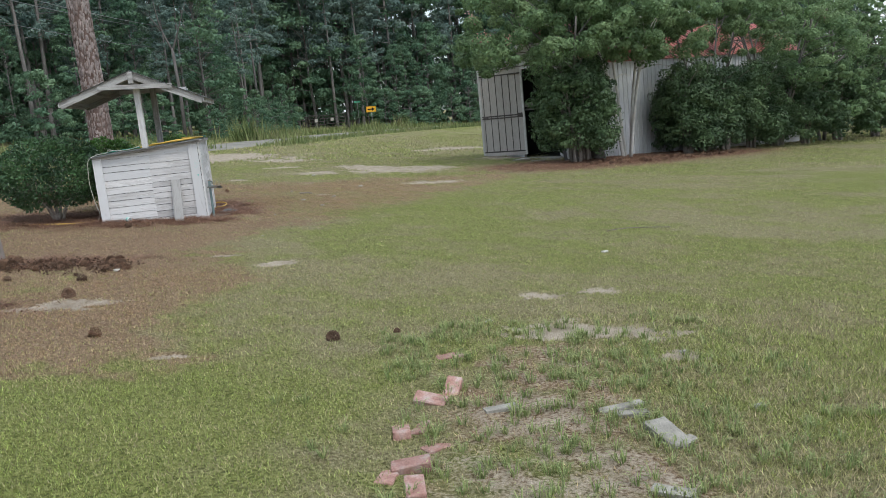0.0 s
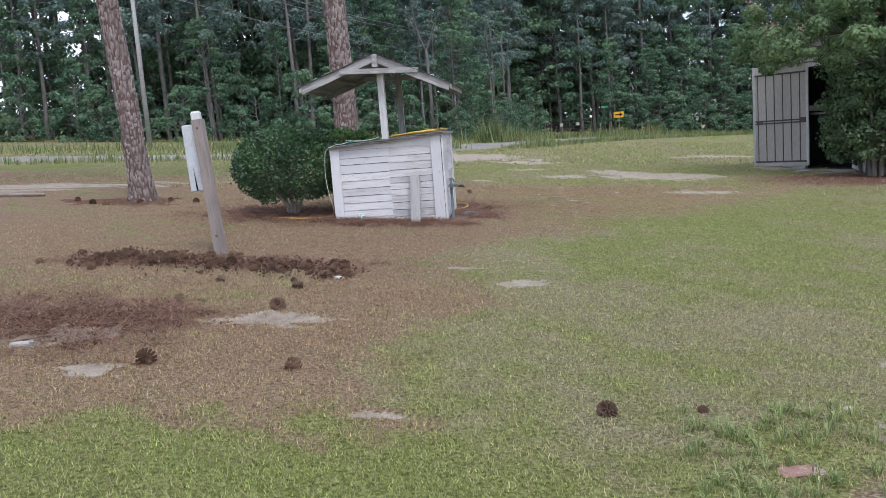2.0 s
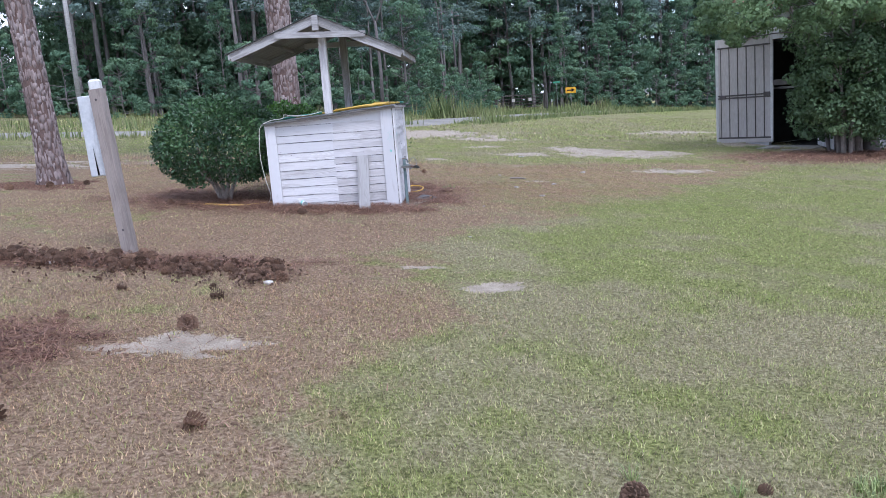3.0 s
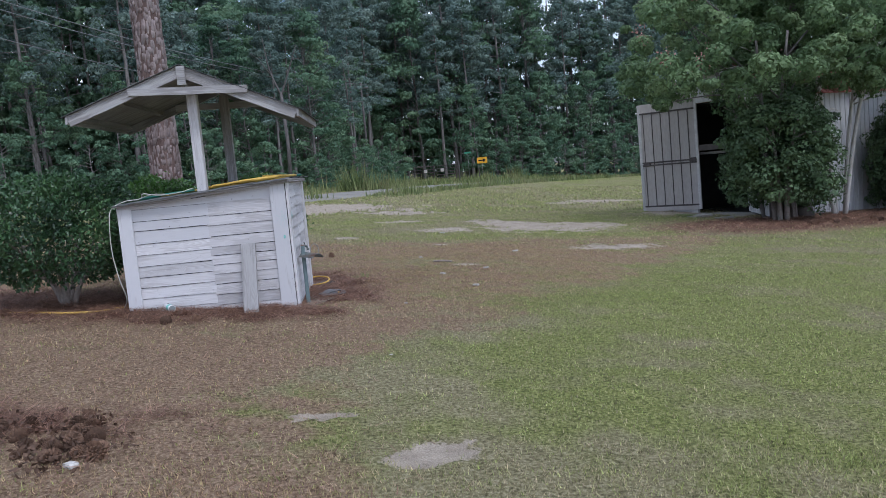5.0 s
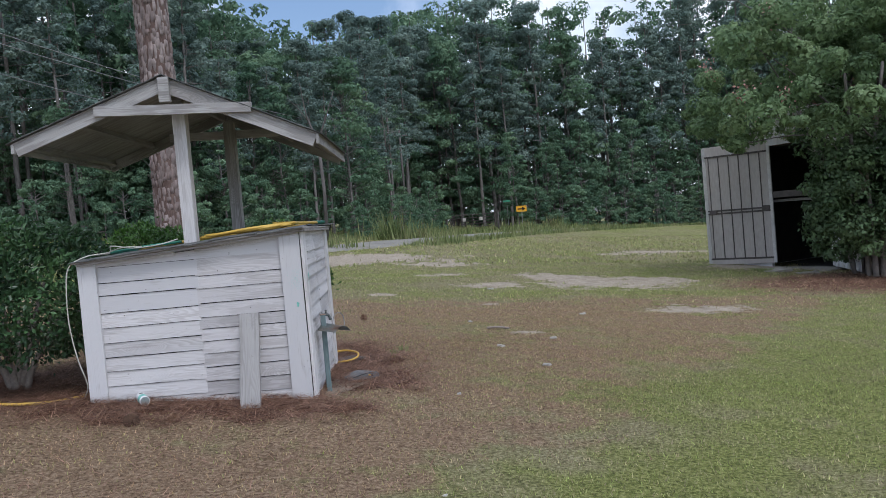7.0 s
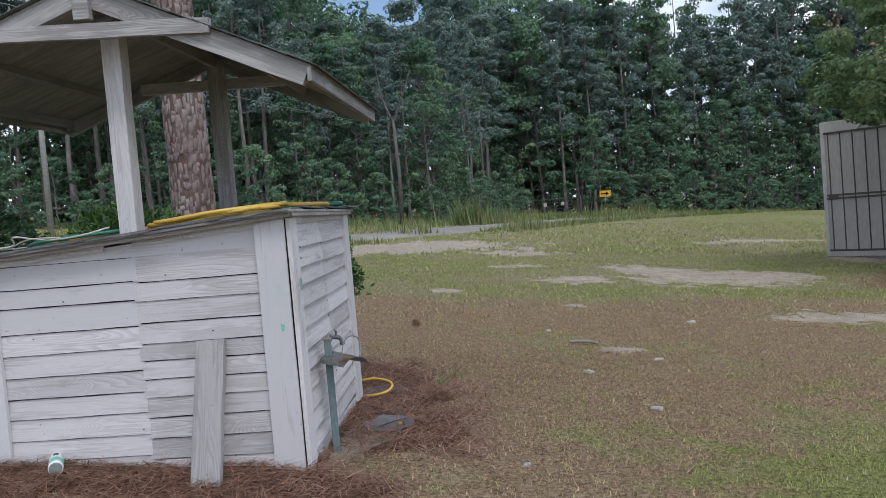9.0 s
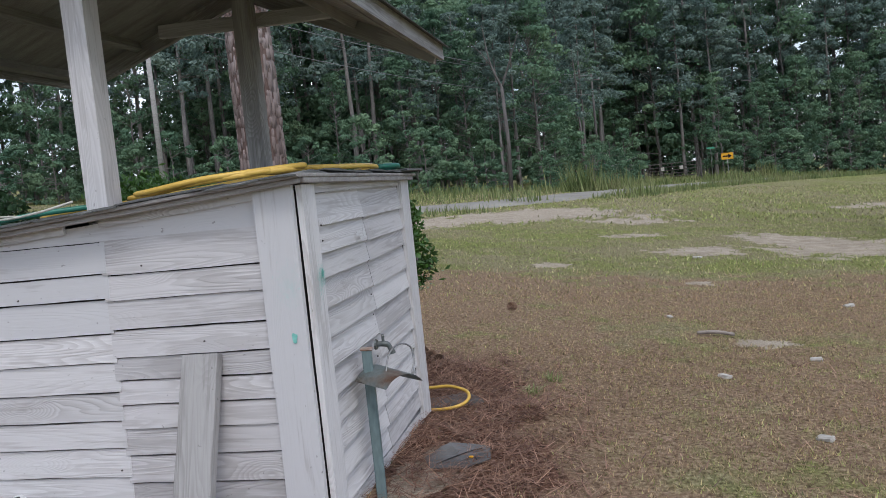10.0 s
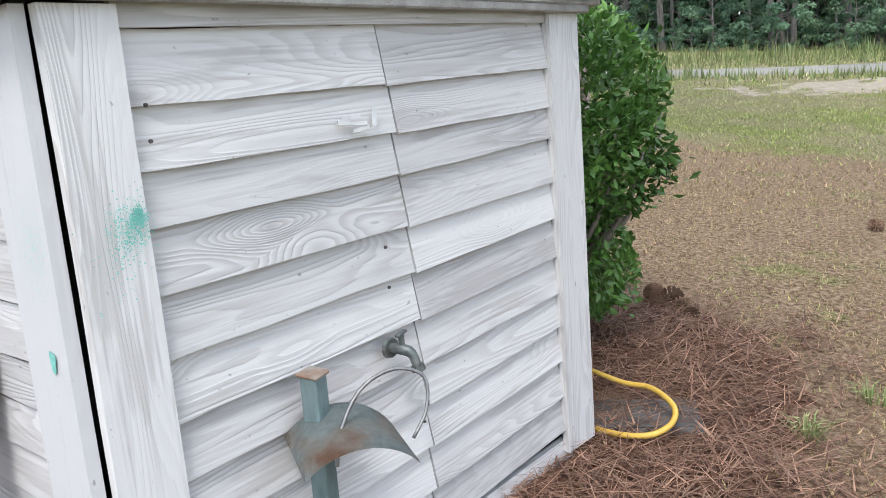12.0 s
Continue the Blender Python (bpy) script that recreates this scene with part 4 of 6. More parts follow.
def well_lid():
    slope = math.degrees(math.atan2(LID_R[1] - LID_L[1], LID_R[0] - LID_L[0]))
    cx, ln = (LID_L[0] + LID_R[0]) / 2, LID_R[0] - LID_L[0]
    base = Matrix.Translation((cx, 0.70, lid_z(cx))) @ pose(0, 0, 0, 0, -slope, 0)
    lid = part("lid", box_bm(ln, 1.53, 0.014, 0.003), M_UNDER, well, "sloping weathered plywood lid", m=base)
    # torn strips of roll roofing over the lid, overlapping like shingles
    rnd = random.Random(3)
    k = 0
    for j, y in enumerate(np.arange(-0.71, 0.62, 0.265)):
        for i in range(5):
            w = ln / 5
            x = -ln / 2 + w * (i + 0.5)
            bm = bmesh.new()
            n = 5
            rows = []
            for a in range(n + 1):
                u = -w / 2 + w * a / n - 0.006
                f = -0.012 + rnd.uniform(-0.012, 0.006) if j == 0 else rnd.uniform(-0.004, 0.004)
                lift = rnd.uniform(0, 0.006)
                rows.append([bm.verts.new(c) for c in ((u, f, lift - (0.012 if j == 0 else 0)), (u, 0.14, 0.008), (u, 0.29 if j < 5 else 0.20, 0.0), (u, 0.29 if j < 5 else 0.20, -0.004), (u, f, lift - 0.005 - (0.012 if j == 0 else 0)))])
            for p, q in zip(rows, rows[1:]):
                for b in range(5):
                    bm.faces.new((p[b], q[b], q[(b + 1) % 5], p[(b + 1) % 5]))
            bm.faces.new(rows[0][::-1])
            bm.faces.new(rows[-1])
            part("shingle", bm, M_SHINGLE, lid, m=Matrix.Translation((x, y - 0.05, 0.0135 + 0.004 * ((i + j) % 2) + rnd.uniform(0, 0.004))) @ pose(0, 0, 0, -0.6, rnd.uniform(-0.6, 0.6), rnd.uniform(-0.8, 0.8)))
            k += 1
    # ragged flap of green-grey roofing over the rear corner
    for x, y, sx, sy, rz in ((ln / 2 - 0.05, 0.66, 0.14, 0.26, -3),):
        bm = box_bm(sx, sy, 0.010, 0.002, jitter=0.003)
        part("roofing_flap", bm, M_SHINGLE, lid, m=Matrix.Translation((x + 0.012, y - 0.015, 0.020)) @ pose(0, 0, 0, 1.2 if y < 0 else 0, 0.8, rz))
    part("front_batten", box_bm(ln - 0.04, 0.018, 0.020, 0.003), M_UNDER, lid, "dark split batten under the lid", m=pose(0.01, -0.735, -0.016))
    part("side_batten", box_bm(0.018, 1.42, 0.020, 0.003), M_UNDER, lid, m=pose(ln / 2 - 0.012, 0.0, -0.016))


well_lid()


def well_roof():
    px, r = -0.70, 0.044
    for x, y, z0, z1, mat in ((px, 0.115, lid_z(px) - 0.04, 2.16, M_WORN), (-0.645, 1.36, lid_z(px) - 0.04, 2.18, M_ROOFWOOD)):
        bm = plank_mesh(z1 - z0, 2 * r, 2 * r)
        part("roof_post", bm, mat, well, "weathered four-by-four roof post", m=Matrix.Translation((x, y - r, (z0 + z1) / 2)) @ pose(0, 0, 0, 0, -90, 0) @ Matrix.Translation((0, 0, -r)))
    apex, left, right = (-0.735, 2.335), (-1.80, 1.962), (0.295, 1.858)
    y0, y1 = -0.10, 1.62
    roof = part("roof", bmesh.new(), M_UNDER, well)
    for (ex, ez) in (left, right):
        d = Vector((ex - apex[0], 0, ez - apex[1]))
        ln, ang = d.length, math.degrees(math.atan2(d.z, d.x))
        side = 1 if ex > apex[0] else -1
        tilt = ang if side > 0 else ang + 180
        mid = Vector(((ex + apex[0]) / 2, (y0 + y1) / 2, (ez + apex[1]) / 2))
        frame_m = Matrix.Translation(mid) @ pose(0, 0, 0, 0, -tilt, 0)
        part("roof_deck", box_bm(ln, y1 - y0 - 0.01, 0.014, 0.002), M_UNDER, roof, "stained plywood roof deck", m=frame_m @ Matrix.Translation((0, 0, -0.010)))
        # shingle courses from the eave up
        courses = 8
        for c in range(courses):
            for k in range(6):
                w = (y1 - y0 + 0.05) / 6
                u = side * (ln / 2 - (c + 0.5) * ln / courses + 0.012)
                y = y0 - 0.025 + w * (k + 0.5) - mid.y
                sh = box_bm(ln / courses * 1.25, w - 0.004, 0.005, 0.001, jitter=0.0012)
                part("shingle", sh, M_SHINGLE, roof, m=frame_m @ Matrix.Translation((u, y, 0.003)) @ pose(0, 0, 0, 0, side * 1.6, random.uniform(-0.4, 0.4)))
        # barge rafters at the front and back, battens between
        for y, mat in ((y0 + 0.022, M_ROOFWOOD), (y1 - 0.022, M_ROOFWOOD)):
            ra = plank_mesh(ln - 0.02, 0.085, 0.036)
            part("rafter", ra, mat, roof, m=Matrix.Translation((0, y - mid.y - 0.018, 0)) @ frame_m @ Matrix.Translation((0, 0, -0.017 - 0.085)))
        for q in (0.60, 0.93):
            off = side * (q - 0.5) * ln
            pb = plank_mesh(y1 - y0 - 0.10, 0.045, 0.036)
            part("purlin", pb, M_GREYWOOD, roof, m=frame_m @ Matrix.Translation((off, 0, -0.062)) @ pose(0, 0, 0, 0, 0, 90))
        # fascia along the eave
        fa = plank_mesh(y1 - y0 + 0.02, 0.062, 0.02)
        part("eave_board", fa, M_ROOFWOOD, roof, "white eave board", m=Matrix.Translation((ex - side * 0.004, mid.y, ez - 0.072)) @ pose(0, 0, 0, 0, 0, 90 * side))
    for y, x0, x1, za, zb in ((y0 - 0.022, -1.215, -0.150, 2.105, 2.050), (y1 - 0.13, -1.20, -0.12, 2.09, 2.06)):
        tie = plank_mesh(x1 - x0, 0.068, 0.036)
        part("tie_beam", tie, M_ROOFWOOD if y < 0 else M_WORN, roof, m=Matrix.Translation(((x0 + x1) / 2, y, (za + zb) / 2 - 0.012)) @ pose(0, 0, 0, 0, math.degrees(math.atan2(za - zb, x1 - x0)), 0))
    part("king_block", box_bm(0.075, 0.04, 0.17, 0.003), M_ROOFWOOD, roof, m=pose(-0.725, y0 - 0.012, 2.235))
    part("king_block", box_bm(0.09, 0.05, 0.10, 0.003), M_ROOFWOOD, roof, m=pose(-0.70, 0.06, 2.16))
    part("ridge_board", box_bm(0.03, y1 - y0 - 0.04, 0.08, 0.003), M_GREYWOOD, roof, m=pose(-0.735, (y0 + y1) / 2, 2.265))


well_roof()


def leaning_plank():
    ob = thing("plank", pose(-0.317, -0.255, gz(-0.317, -0.255) - 0.02), "grey weathered plank leaning on the well house", "plank")
    lean = math.degrees(math.atan2(0.232, 0.64))
    bm = plank_mesh(0.675, 0.134, 0.036)
    part("board", bm, M_GREYWOOD, ob, m=pose(0, 0, 0, -lean, 0, 0) @ Matrix.Translation((0, 0, 0.3375)) @ pose(0, 0, 0, 0, -90, 0) @ Matrix.Translation((0, 0, -0.067)))


leaning_plank()


# ---- hoses and tap ----
def hose(name, ctrl, r, mat, label, n=120, sides=8):
    bm = tube_bm(curve_pts(ctrl, n), r, sides)
    ob = new(name, finish(name, bm, mat, True))
    return tagged(ob, label, "hose")


def lid_point(x, y, h=0.0):
    return (x, y, lid_z(x) + 0.030 + h)


def lid_coil(cx, cy, rx, ry, turns, rise, start=0.0, jit=0.02, seed=1):
    rnd = random.Random(seed)
    out = []
    for i in range(int(turns * 10)):
        a = start + 2 * math.pi * i / 10
        wide = 1 - 0.22 * (0.5 + 0.5 * math.sin(i * 0.61 + seed))
        out.append(lid_point(cx + math.cos(a) * rx * wide * rnd.uniform(1 - jit * 3, 1 + jit * 3), cy + math.sin(a) * ry * wide * rnd.uniform(1 - jit, 1 + jit), 0.009 + rise * (i / (turns * 10)) + rnd.uniform(0, 0.005)))
    return out


hose("garden_hose", lid_coil(-0.33, 0.30, 0.33, 0.25, 3.3, 0.014, 0.4, 0.13, 4) + [lid_point(-0.72, 0.36, 0.012), lid_point(-0.95, 0.22, 0.012), lid_point(-1.15, 0.35, 0.012)],
     0.0105, M_YELLOW, "coiled yellow garden hose lying on the well lid", 260)
hose("garden_hose", [lid_point(-0.20, 0.95, 0.012), lid_point(0.02, 1.05, 0.012), lid_point(0.09, 0.85, 0.012), lid_point(0.02, 0.62, 0.02), lid_point(-0.2, 0.55, 0.05)],
     0.011, M_YELLOW, "loop of yellow garden hose at the lid's edge", 60)
hose("garden_hose", [lid_point(-0.55, 1.30, 0.012), lid_point(-0.15, 1.36, 0.012), lid_point(0.09, 1.25, 0.014), lid_point(0.06, 1.08, 0.016), lid_point(-0.15, 1.12, 0.014)],
     0.012, M_GREENHOSE, "dark green garden hose at the lid's rear edge", 60)
hose("garden_hose", [lid_point(-0.80, 0.20, 0.012), lid_point(-0.98, 0.10, 0.014), lid_point(-1.20, 0.16, 0.014), lid_point(-1.38, 0.40, 0.012), lid_point(-1.30, 0.75, 0.012)],
     0.010, M_GREENHOSE, "green garden hose at the low end of the lid", 60)
hose("cord", [lid_point(-0.78, 0.05, 0.03), lid_point(-0.9, 0.0, 0.01), lid_point(-1.1, 0.06, 0.016), lid_point(-1.22, -0.01, 0.05), lid_point(-1.26, 0.03, 0.012), lid_point(-1.40, -0.02, 0.006),
              (-1.515, -0.04, 1.09), (-1.545, -0.05, 0.95), (-1.56, -0.03, 0.70), (-1.53, -0.02, 0.45), (-1.50, 0.03, 0.25), (-1.56, 0.10, 0.15)],
     0.0045, M_CORD, "pale cord draped off the lid and down the corner", 120, 6)
hose("cord", [lid_point(-1.0, 0.15, 0.01), lid_point(-1.15, 0.02, 0.03), lid_point(-1.3, 0.10, 0.012), lid_point(-1.42, 0.2, 0.01), lid_point(-1.36, 0.42, 0.01)], 0.004, M_CORD, "tangled pale cord on the lid", 50, 6)
hose("garden_hose", [(-0.35, 1.86, 0.07), (0.0, 1.70, 0.085), (0.13, 1.67, 0.095), (0.235, 1.60, 0.085), (0.265, 1.53, 0.065), (0.235, 1.47, 0.045), (0.15, 1.45, 0.032), (0.02, 1.46, 0.032), (-0.2, 1.52, 0.045)],
     0.0088, M_YELLOW, "yellow garden hose looping out behind the well house", 90)
hose("garden_hose", [(-1.55, 0.30, 0.14), (-1.75, 0.02, 0.155), (-2.0, -0.05, 0.175), (-2.25, 0.02, 0.19), (-2.6, 0.05, 0.22)], 0.0125, M_YELLOW, "yellow garden hose on the ground under the bush", 50)


def hose_stand():
    x, y = 0.140, 0.372
    ob = thing("hose_stand", pose(x, y, gz(x, y)), "teal-grey square steel post with a rusty hose saddle", "hose stand")
    h = 0.575
    part("post", box_bm(0.036, 0.036, h + 0.05, 0.003), M_PIPE, ob, m=pose(0, 0, (h - 0.05) / 2, 0, 0, 12))
    part("cap_rim", box_bm(0.046, 0.042, 0.006, 0.002, jitter=0.001), M_RUST, ob, "rusty torn rim at the post's top", m=pose(0, 0, h, 3, 4, 12))
    bm = bmesh.new()
    rows = []
    for i in range(15):
        a = radians(134 - 98 * i / 14)
        rows.append([bm.verts.new((0.132 * math.cos(a), dy, 0.345 + 0.135 * math.sin(a) * (1 + 0.06 * dy / 0.05))) for dy in (-0.08, -0.027, 0.027, 0.08)])
    for a, b in zip(rows, rows[1:]):
        for k in range(3):
            bm.faces.new((a[k], b[k], b[k + 1], a[k + 1]))
    bmesh.ops.solidify(bm, geom=bm.faces[:], thickness=0.003)
    part("saddle", bm, M_RUST, ob, "curved sheet saddle with rust and flaking paint", m=Matrix.Translation((0.070, 0.0, 0.012)) @ pose(0, 0, 0, 0, 0, 62), smooth=True)
    loop = [(0.075, -0.03, 0.43), (0.07, -0.01, 0.485), (0.075, 0.04, 0.545), (0.10, 0.10, 0.568), (0.13, 0.145, 0.545), (0.14, 0.135, 0.49), (0.135, 0.10, 0.445)]
    part("wire_loop", tube_bm(curve_pts(loop, 36), 0.0035, 6), M_METAL, ob, "bent wire loop", smooth=True)


hose_stand()


def tap():
    ob = thing("tap", pose(0.10, 0.606, 0.538), "small weathered garden tap on the well house wall", "tap")
    bm = bmesh.new()
    bmesh.ops.create_cone(bm, cap_ends=True, segments=12, radius1=0.022, radius2=0.020, depth=0.008, matrix=pose(0.004, 0, 0, 0, 90, 0))
    part("flange", bm, M_BRASS, ob)
    part("body", tube_bm(curve_pts([(0, 0, 0), (0.03, 0, 0.002), (0.052, 0.008, -0.006), (0.062, 0.012, -0.032)], 14), [0.010, 0.010, 0.011, 0.011, 0.012, 0.012, 0.012, 0.012, 0.011, 0.010, 0.010, 0.010, 0.011][:13], 8), M_BRASS, ob, smooth=True)
    part("stem", tube_bm([(0.034, 0.002, 0.0), (0.034, 0.002, 0.032)], 0.006, 8), M_BRASS, ob)
    part("handle", box_bm(0.012, 0.040, 0.007, 0.002), M_BRASS, ob, m=pose(0.034, 0.002, 0.034, 0, 0, 20))
    part("outlet_ring", tube_bm([(0.062, 0.012, -0.030), (0.064, 0.013, -0.042)], 0.014, 10), M_BRASS, ob)


tap()


# ---- shed ----
SHED = pose(10.85, 12.45, gz(10.85, 12.45), 0, 0, math.degrees(math.atan2(0.515, 0.857)))
SHED_L, SHED_W, EAVE, RIDGE = 15.0, 3.5, 3.10, 4.35


def shed():
    ob = thing("shed", SHED, "white shed with faded red metal roof and open double door", "shed")
    base = -0.15

    def wall(name, pts, mat, thick, label=""):
        """A wall panel from an outline in its own plane (u, z), later placed."""
        bm = bmesh.new()
        bm.faces.new([bm.verts.new((u, 0, z)) for u, z in pts])
        ex = bmesh.ops.extrude_face_region(bm, geom=bm.faces[:])
        bmesh.ops.translate(bm, vec=(0, thick, 0), verts=[v for v in ex["geom"] if isinstance(v, bmesh.types.BMVert)])
        return bm
    # ground falls along the long wall, so that the walls run down below it
    long_pts = [(0, base - 1.4), (SHED_L, base - 1.4), (SHED_L, EAVE), (0, EAVE)]
    part("front_wall", wall("w", long_pts, M_SHEDWALL, 0.10), M_SHEDWALL, ob)
    part("rear_wall", wall("w", long_pts, M_SHEDWALL, 0.10), M_SHEDWALL, ob, m=pose(0, SHED_W - 0.10, 0))
    gm = pose(0, 0, 0, 0, 0, 90) @ Matrix.Translation((0, -0.10, 0))
    o0, o1, head = 0.95, 2.65, 2.95
    part("gable_wall", wall("w", [(0.10, base - 0.6), (o0, base - 0.6), (o0, EAVE), (0.10, EAVE)], M_SHEDWALL, 0.10), M_SHEDWALL, ob, m=gm)
    part("gable_wall", wall("w", [(o1, base - 0.6), (SHED_W - 0.10, base - 0.6), (SHED_W - 0.10, EAVE), (o1, EAVE)], M_SHEDWALL, 0.10), M_SHEDWALL, ob, m=gm)
    part("gable_top", wall("w", [(0.0, EAVE), (SHED_W, EAVE), (SHED_W / 2, RIDGE - 0.03)], M_SHEDWALL, 0.10), M_SHEDWALL, ob, m=gm)
    part("end_wall", wall("w", [(0.10, base - 1.5), (SHED_W - 0.10, base - 1.5), (SHED_W - 0.10, EAVE), (SHED_W / 2, RIDGE - 0.03), (0.10, EAVE)], M_SHEDWALL, 0.10), M_SHEDWALL, ob, m=gm @ Matrix.Translation((0, -(SHED_L - 0.10), 0)))
    # ribs of the siding
    rib = finish("siding_rib", box_bm(0.03, 0.022, EAVE + 0.5, 0.004), M_SHEDWALL)
    for i in range(62):
        part("siding_rib", rib, M_SHEDWALL, ob, m=pose(0.12 + i * 0.24, -0.010, EAVE / 2 - 0.28))
    part("header", box_bm(0.12, o1 - o0 + 0.2, 0.16, 0.006), M_DARKRAIL, ob, "dark beam across the doorway", m=pose(0.08, (o0 + o1) / 2, 1.88))
    part("rail", box_bm(0.06, o1 - o0 + 0.2, 0.07, 0.006), M_GREYWOOD, ob, "pale rail behind the beam", m=pose(0.35, (o0 + o1) / 2, 1.72))
    part("doorstep", box_bm(1.1, 2.3, 0.35, 0.02), M_CONCRETE, ob, "concrete doorstep", m=pose(-0.45, (o0 + o1) / 2, -0.09))
    # floor, added lining and ceiling painted near-black in place of interior shade
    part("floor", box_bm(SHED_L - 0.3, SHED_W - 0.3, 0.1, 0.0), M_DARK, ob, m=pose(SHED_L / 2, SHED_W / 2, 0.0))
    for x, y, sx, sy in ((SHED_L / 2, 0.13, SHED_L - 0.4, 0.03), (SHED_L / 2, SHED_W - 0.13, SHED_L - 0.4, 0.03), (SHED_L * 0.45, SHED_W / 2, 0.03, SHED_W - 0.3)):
        part("inner_lining", box_bm(sx, sy, EAVE - 0.1, 0.0), M_DARK, ob, "near-black lining that paints the shed's inside as shade", m=pose(x, y, EAVE / 2 + 0.02))
    part("loft", box_bm(SHED_L - 0.4, SHED_W - 0.3, 0.03, 0.0), M_DARK, ob, "added near-black ceiling that paints the shed's inside as shade", m=pose(SHED_L / 2, SHED_W / 2, EAVE - 0.02))
    # roof: two sheets with raised seams
    run, rise = SHED_W / 2 + 0.16, (RIDGE - EAVE) * (SHED_W / 2 + 0.16) / (SHED_W / 2)
    ang = math.degrees(math.atan2(RIDGE - EAVE, SHED_W / 2))
    ln = math.hypot(run, rise)
    for side in (1, -1):
        mid = Vector((SHED_L / 2, SHED_W / 2 - side * run / 2, RIDGE - rise / 2 + 0.02))
        rm = Matrix.Translation(mid) @ pose(0, 0, 0, side * ang, 0, 0)
        sheet = part("roof_sheet", box_bm(SHED_L + 0.5, ln, 0.02, 0.0), M_REDROOF, ob, "faded red ribbed metal roof", m=rm)
        seam = finish("roof_rib", box_bm(0.035, ln, 0.024, 0.006), M_REDROOF)
        for i in range(64):
            part("roof_rib", seam, M_REDROOF, sheet, m=pose(-SHED_L / 2 - 0.2 + i * 0.242, 0, 0.020))
        part("rake_board", box_bm(0.03, ln, 0.14, 0.004), M_SHEDFRAME, ob, "pale rake trim", m=rm @ pose(-SHED_L / 2 - 0.24, 0, -0.06))
    return ob


shed_ob = shed()


def door_leaf(name, foot, free, height, label):
    """A ribbed metal barn door in a pale frame; foot: hinge point, free: its free lower corner."""
    a, b = Vector(foot), Vector(free)
    d = b - a
    w, ang = math.hypot(d.x, d.y), math.degrees(math.atan2(d.y, d.x))
    ob = thing(name, Matrix.Translation(a) @ pose(0, 0, 0, 0, 0, ang), label, "door")
    part("panel", box_bm(w - 0.08, 0.02, height - 0.08, 0.002), M_SHEDDOOR, ob, m=pose(w / 2, 0, height / 2))
    rib = finish("rib", box_bm(0.022, 0.03, height - 0.1, 0.005), M_DARKRAIL)
    for i in range(1, 7):
        for s in (1, -1):
            part("rib", rib, M_DARKRAIL, ob, m=pose(w * i / 6.6, 0.012 * s, height / 2))
    for x, z, sx, sz in ((0.04, height / 2, 0.08, height), (w - 0.04, height / 2, 0.09, height), (w / 2, 0.05, w - 0.17, 0.12), (w / 2, height - 0.12, w - 0.17, 0.24)):
        part("frame_rail", box_bm(sx, 0.055, sz, 0.004), M_SHEDFRAME if sz > 1 else M_SHEDDOOR, ob, m=pose(x, 0, z))
    for z, h in ((0.13, 0.045), (height - 0.26, 0.045), (height * 0.455, 0.04), (height * 0.43, 0.04)):
        part("dark_rail", box_bm(w - 0.14, 0.07, h, 0.003), M_DARKRAIL, ob, m=pose(w / 2, 0, z))
    part("latch", box_bm(0.20, 0.09, 0.11, 0.01), M_DARKRAIL, ob, "dark latch plate", m=pose(w * 0.10, 0, height * 0.455))
    part("latch", box_bm(0.20, 0.09, 0.11, 0.01), M_DARKRAIL, ob, "dark latch plate", m=pose(w * 0.88, 0, height * 0.44))
    bm = bmesh.new()
    bm.faces.new([bm.verts.new(c) for c in ((0.04, 0, 0.14), (0.34, 0, 0.14), (0.04, 0, 0.42))])
    bmesh.ops.solidify(bm, geom=bm.faces[:], thickness=0.02)
    part("corner_gusset", bm, M_DARKRAIL, ob, m=pose(0, -0.05, 0))
    return ob


door_leaf("shed_door", (9.58, 14.62, -0.55), (8.31, 15.86, -0.55), 3.05, "tall beige ribbed metal shed door standing open")


def white_leaf():
    a, b = Vector((10.32, 13.28, -0.62)), Vector((9.90, 11.25, -0.72))
    d = b - a
    w = math.hypot(d.x, d.y)
    ob = thing("shed_door", Matrix.Translation(a) @ pose(0, 0, 0, 0, 0, math.degrees(math.atan2(d.y, d.x))), "white ribbed metal shed door folded back among the shrubs", "door")
    part("panel", box_bm(w, 0.03, 3.0, 0.004), M_SHEDWALL, ob, m=pose(w / 2, 0, 1.5))
    rib = finish("rib", box_bm(0.03, 0.03, 2.98, 0.006), M_SHEDWALL)
    for i in range(1, 9):
        part("rib", rib, M_SHEDWALL, ob, m=pose(w * i / 9, -0.02, 1.5))


white_leaf()


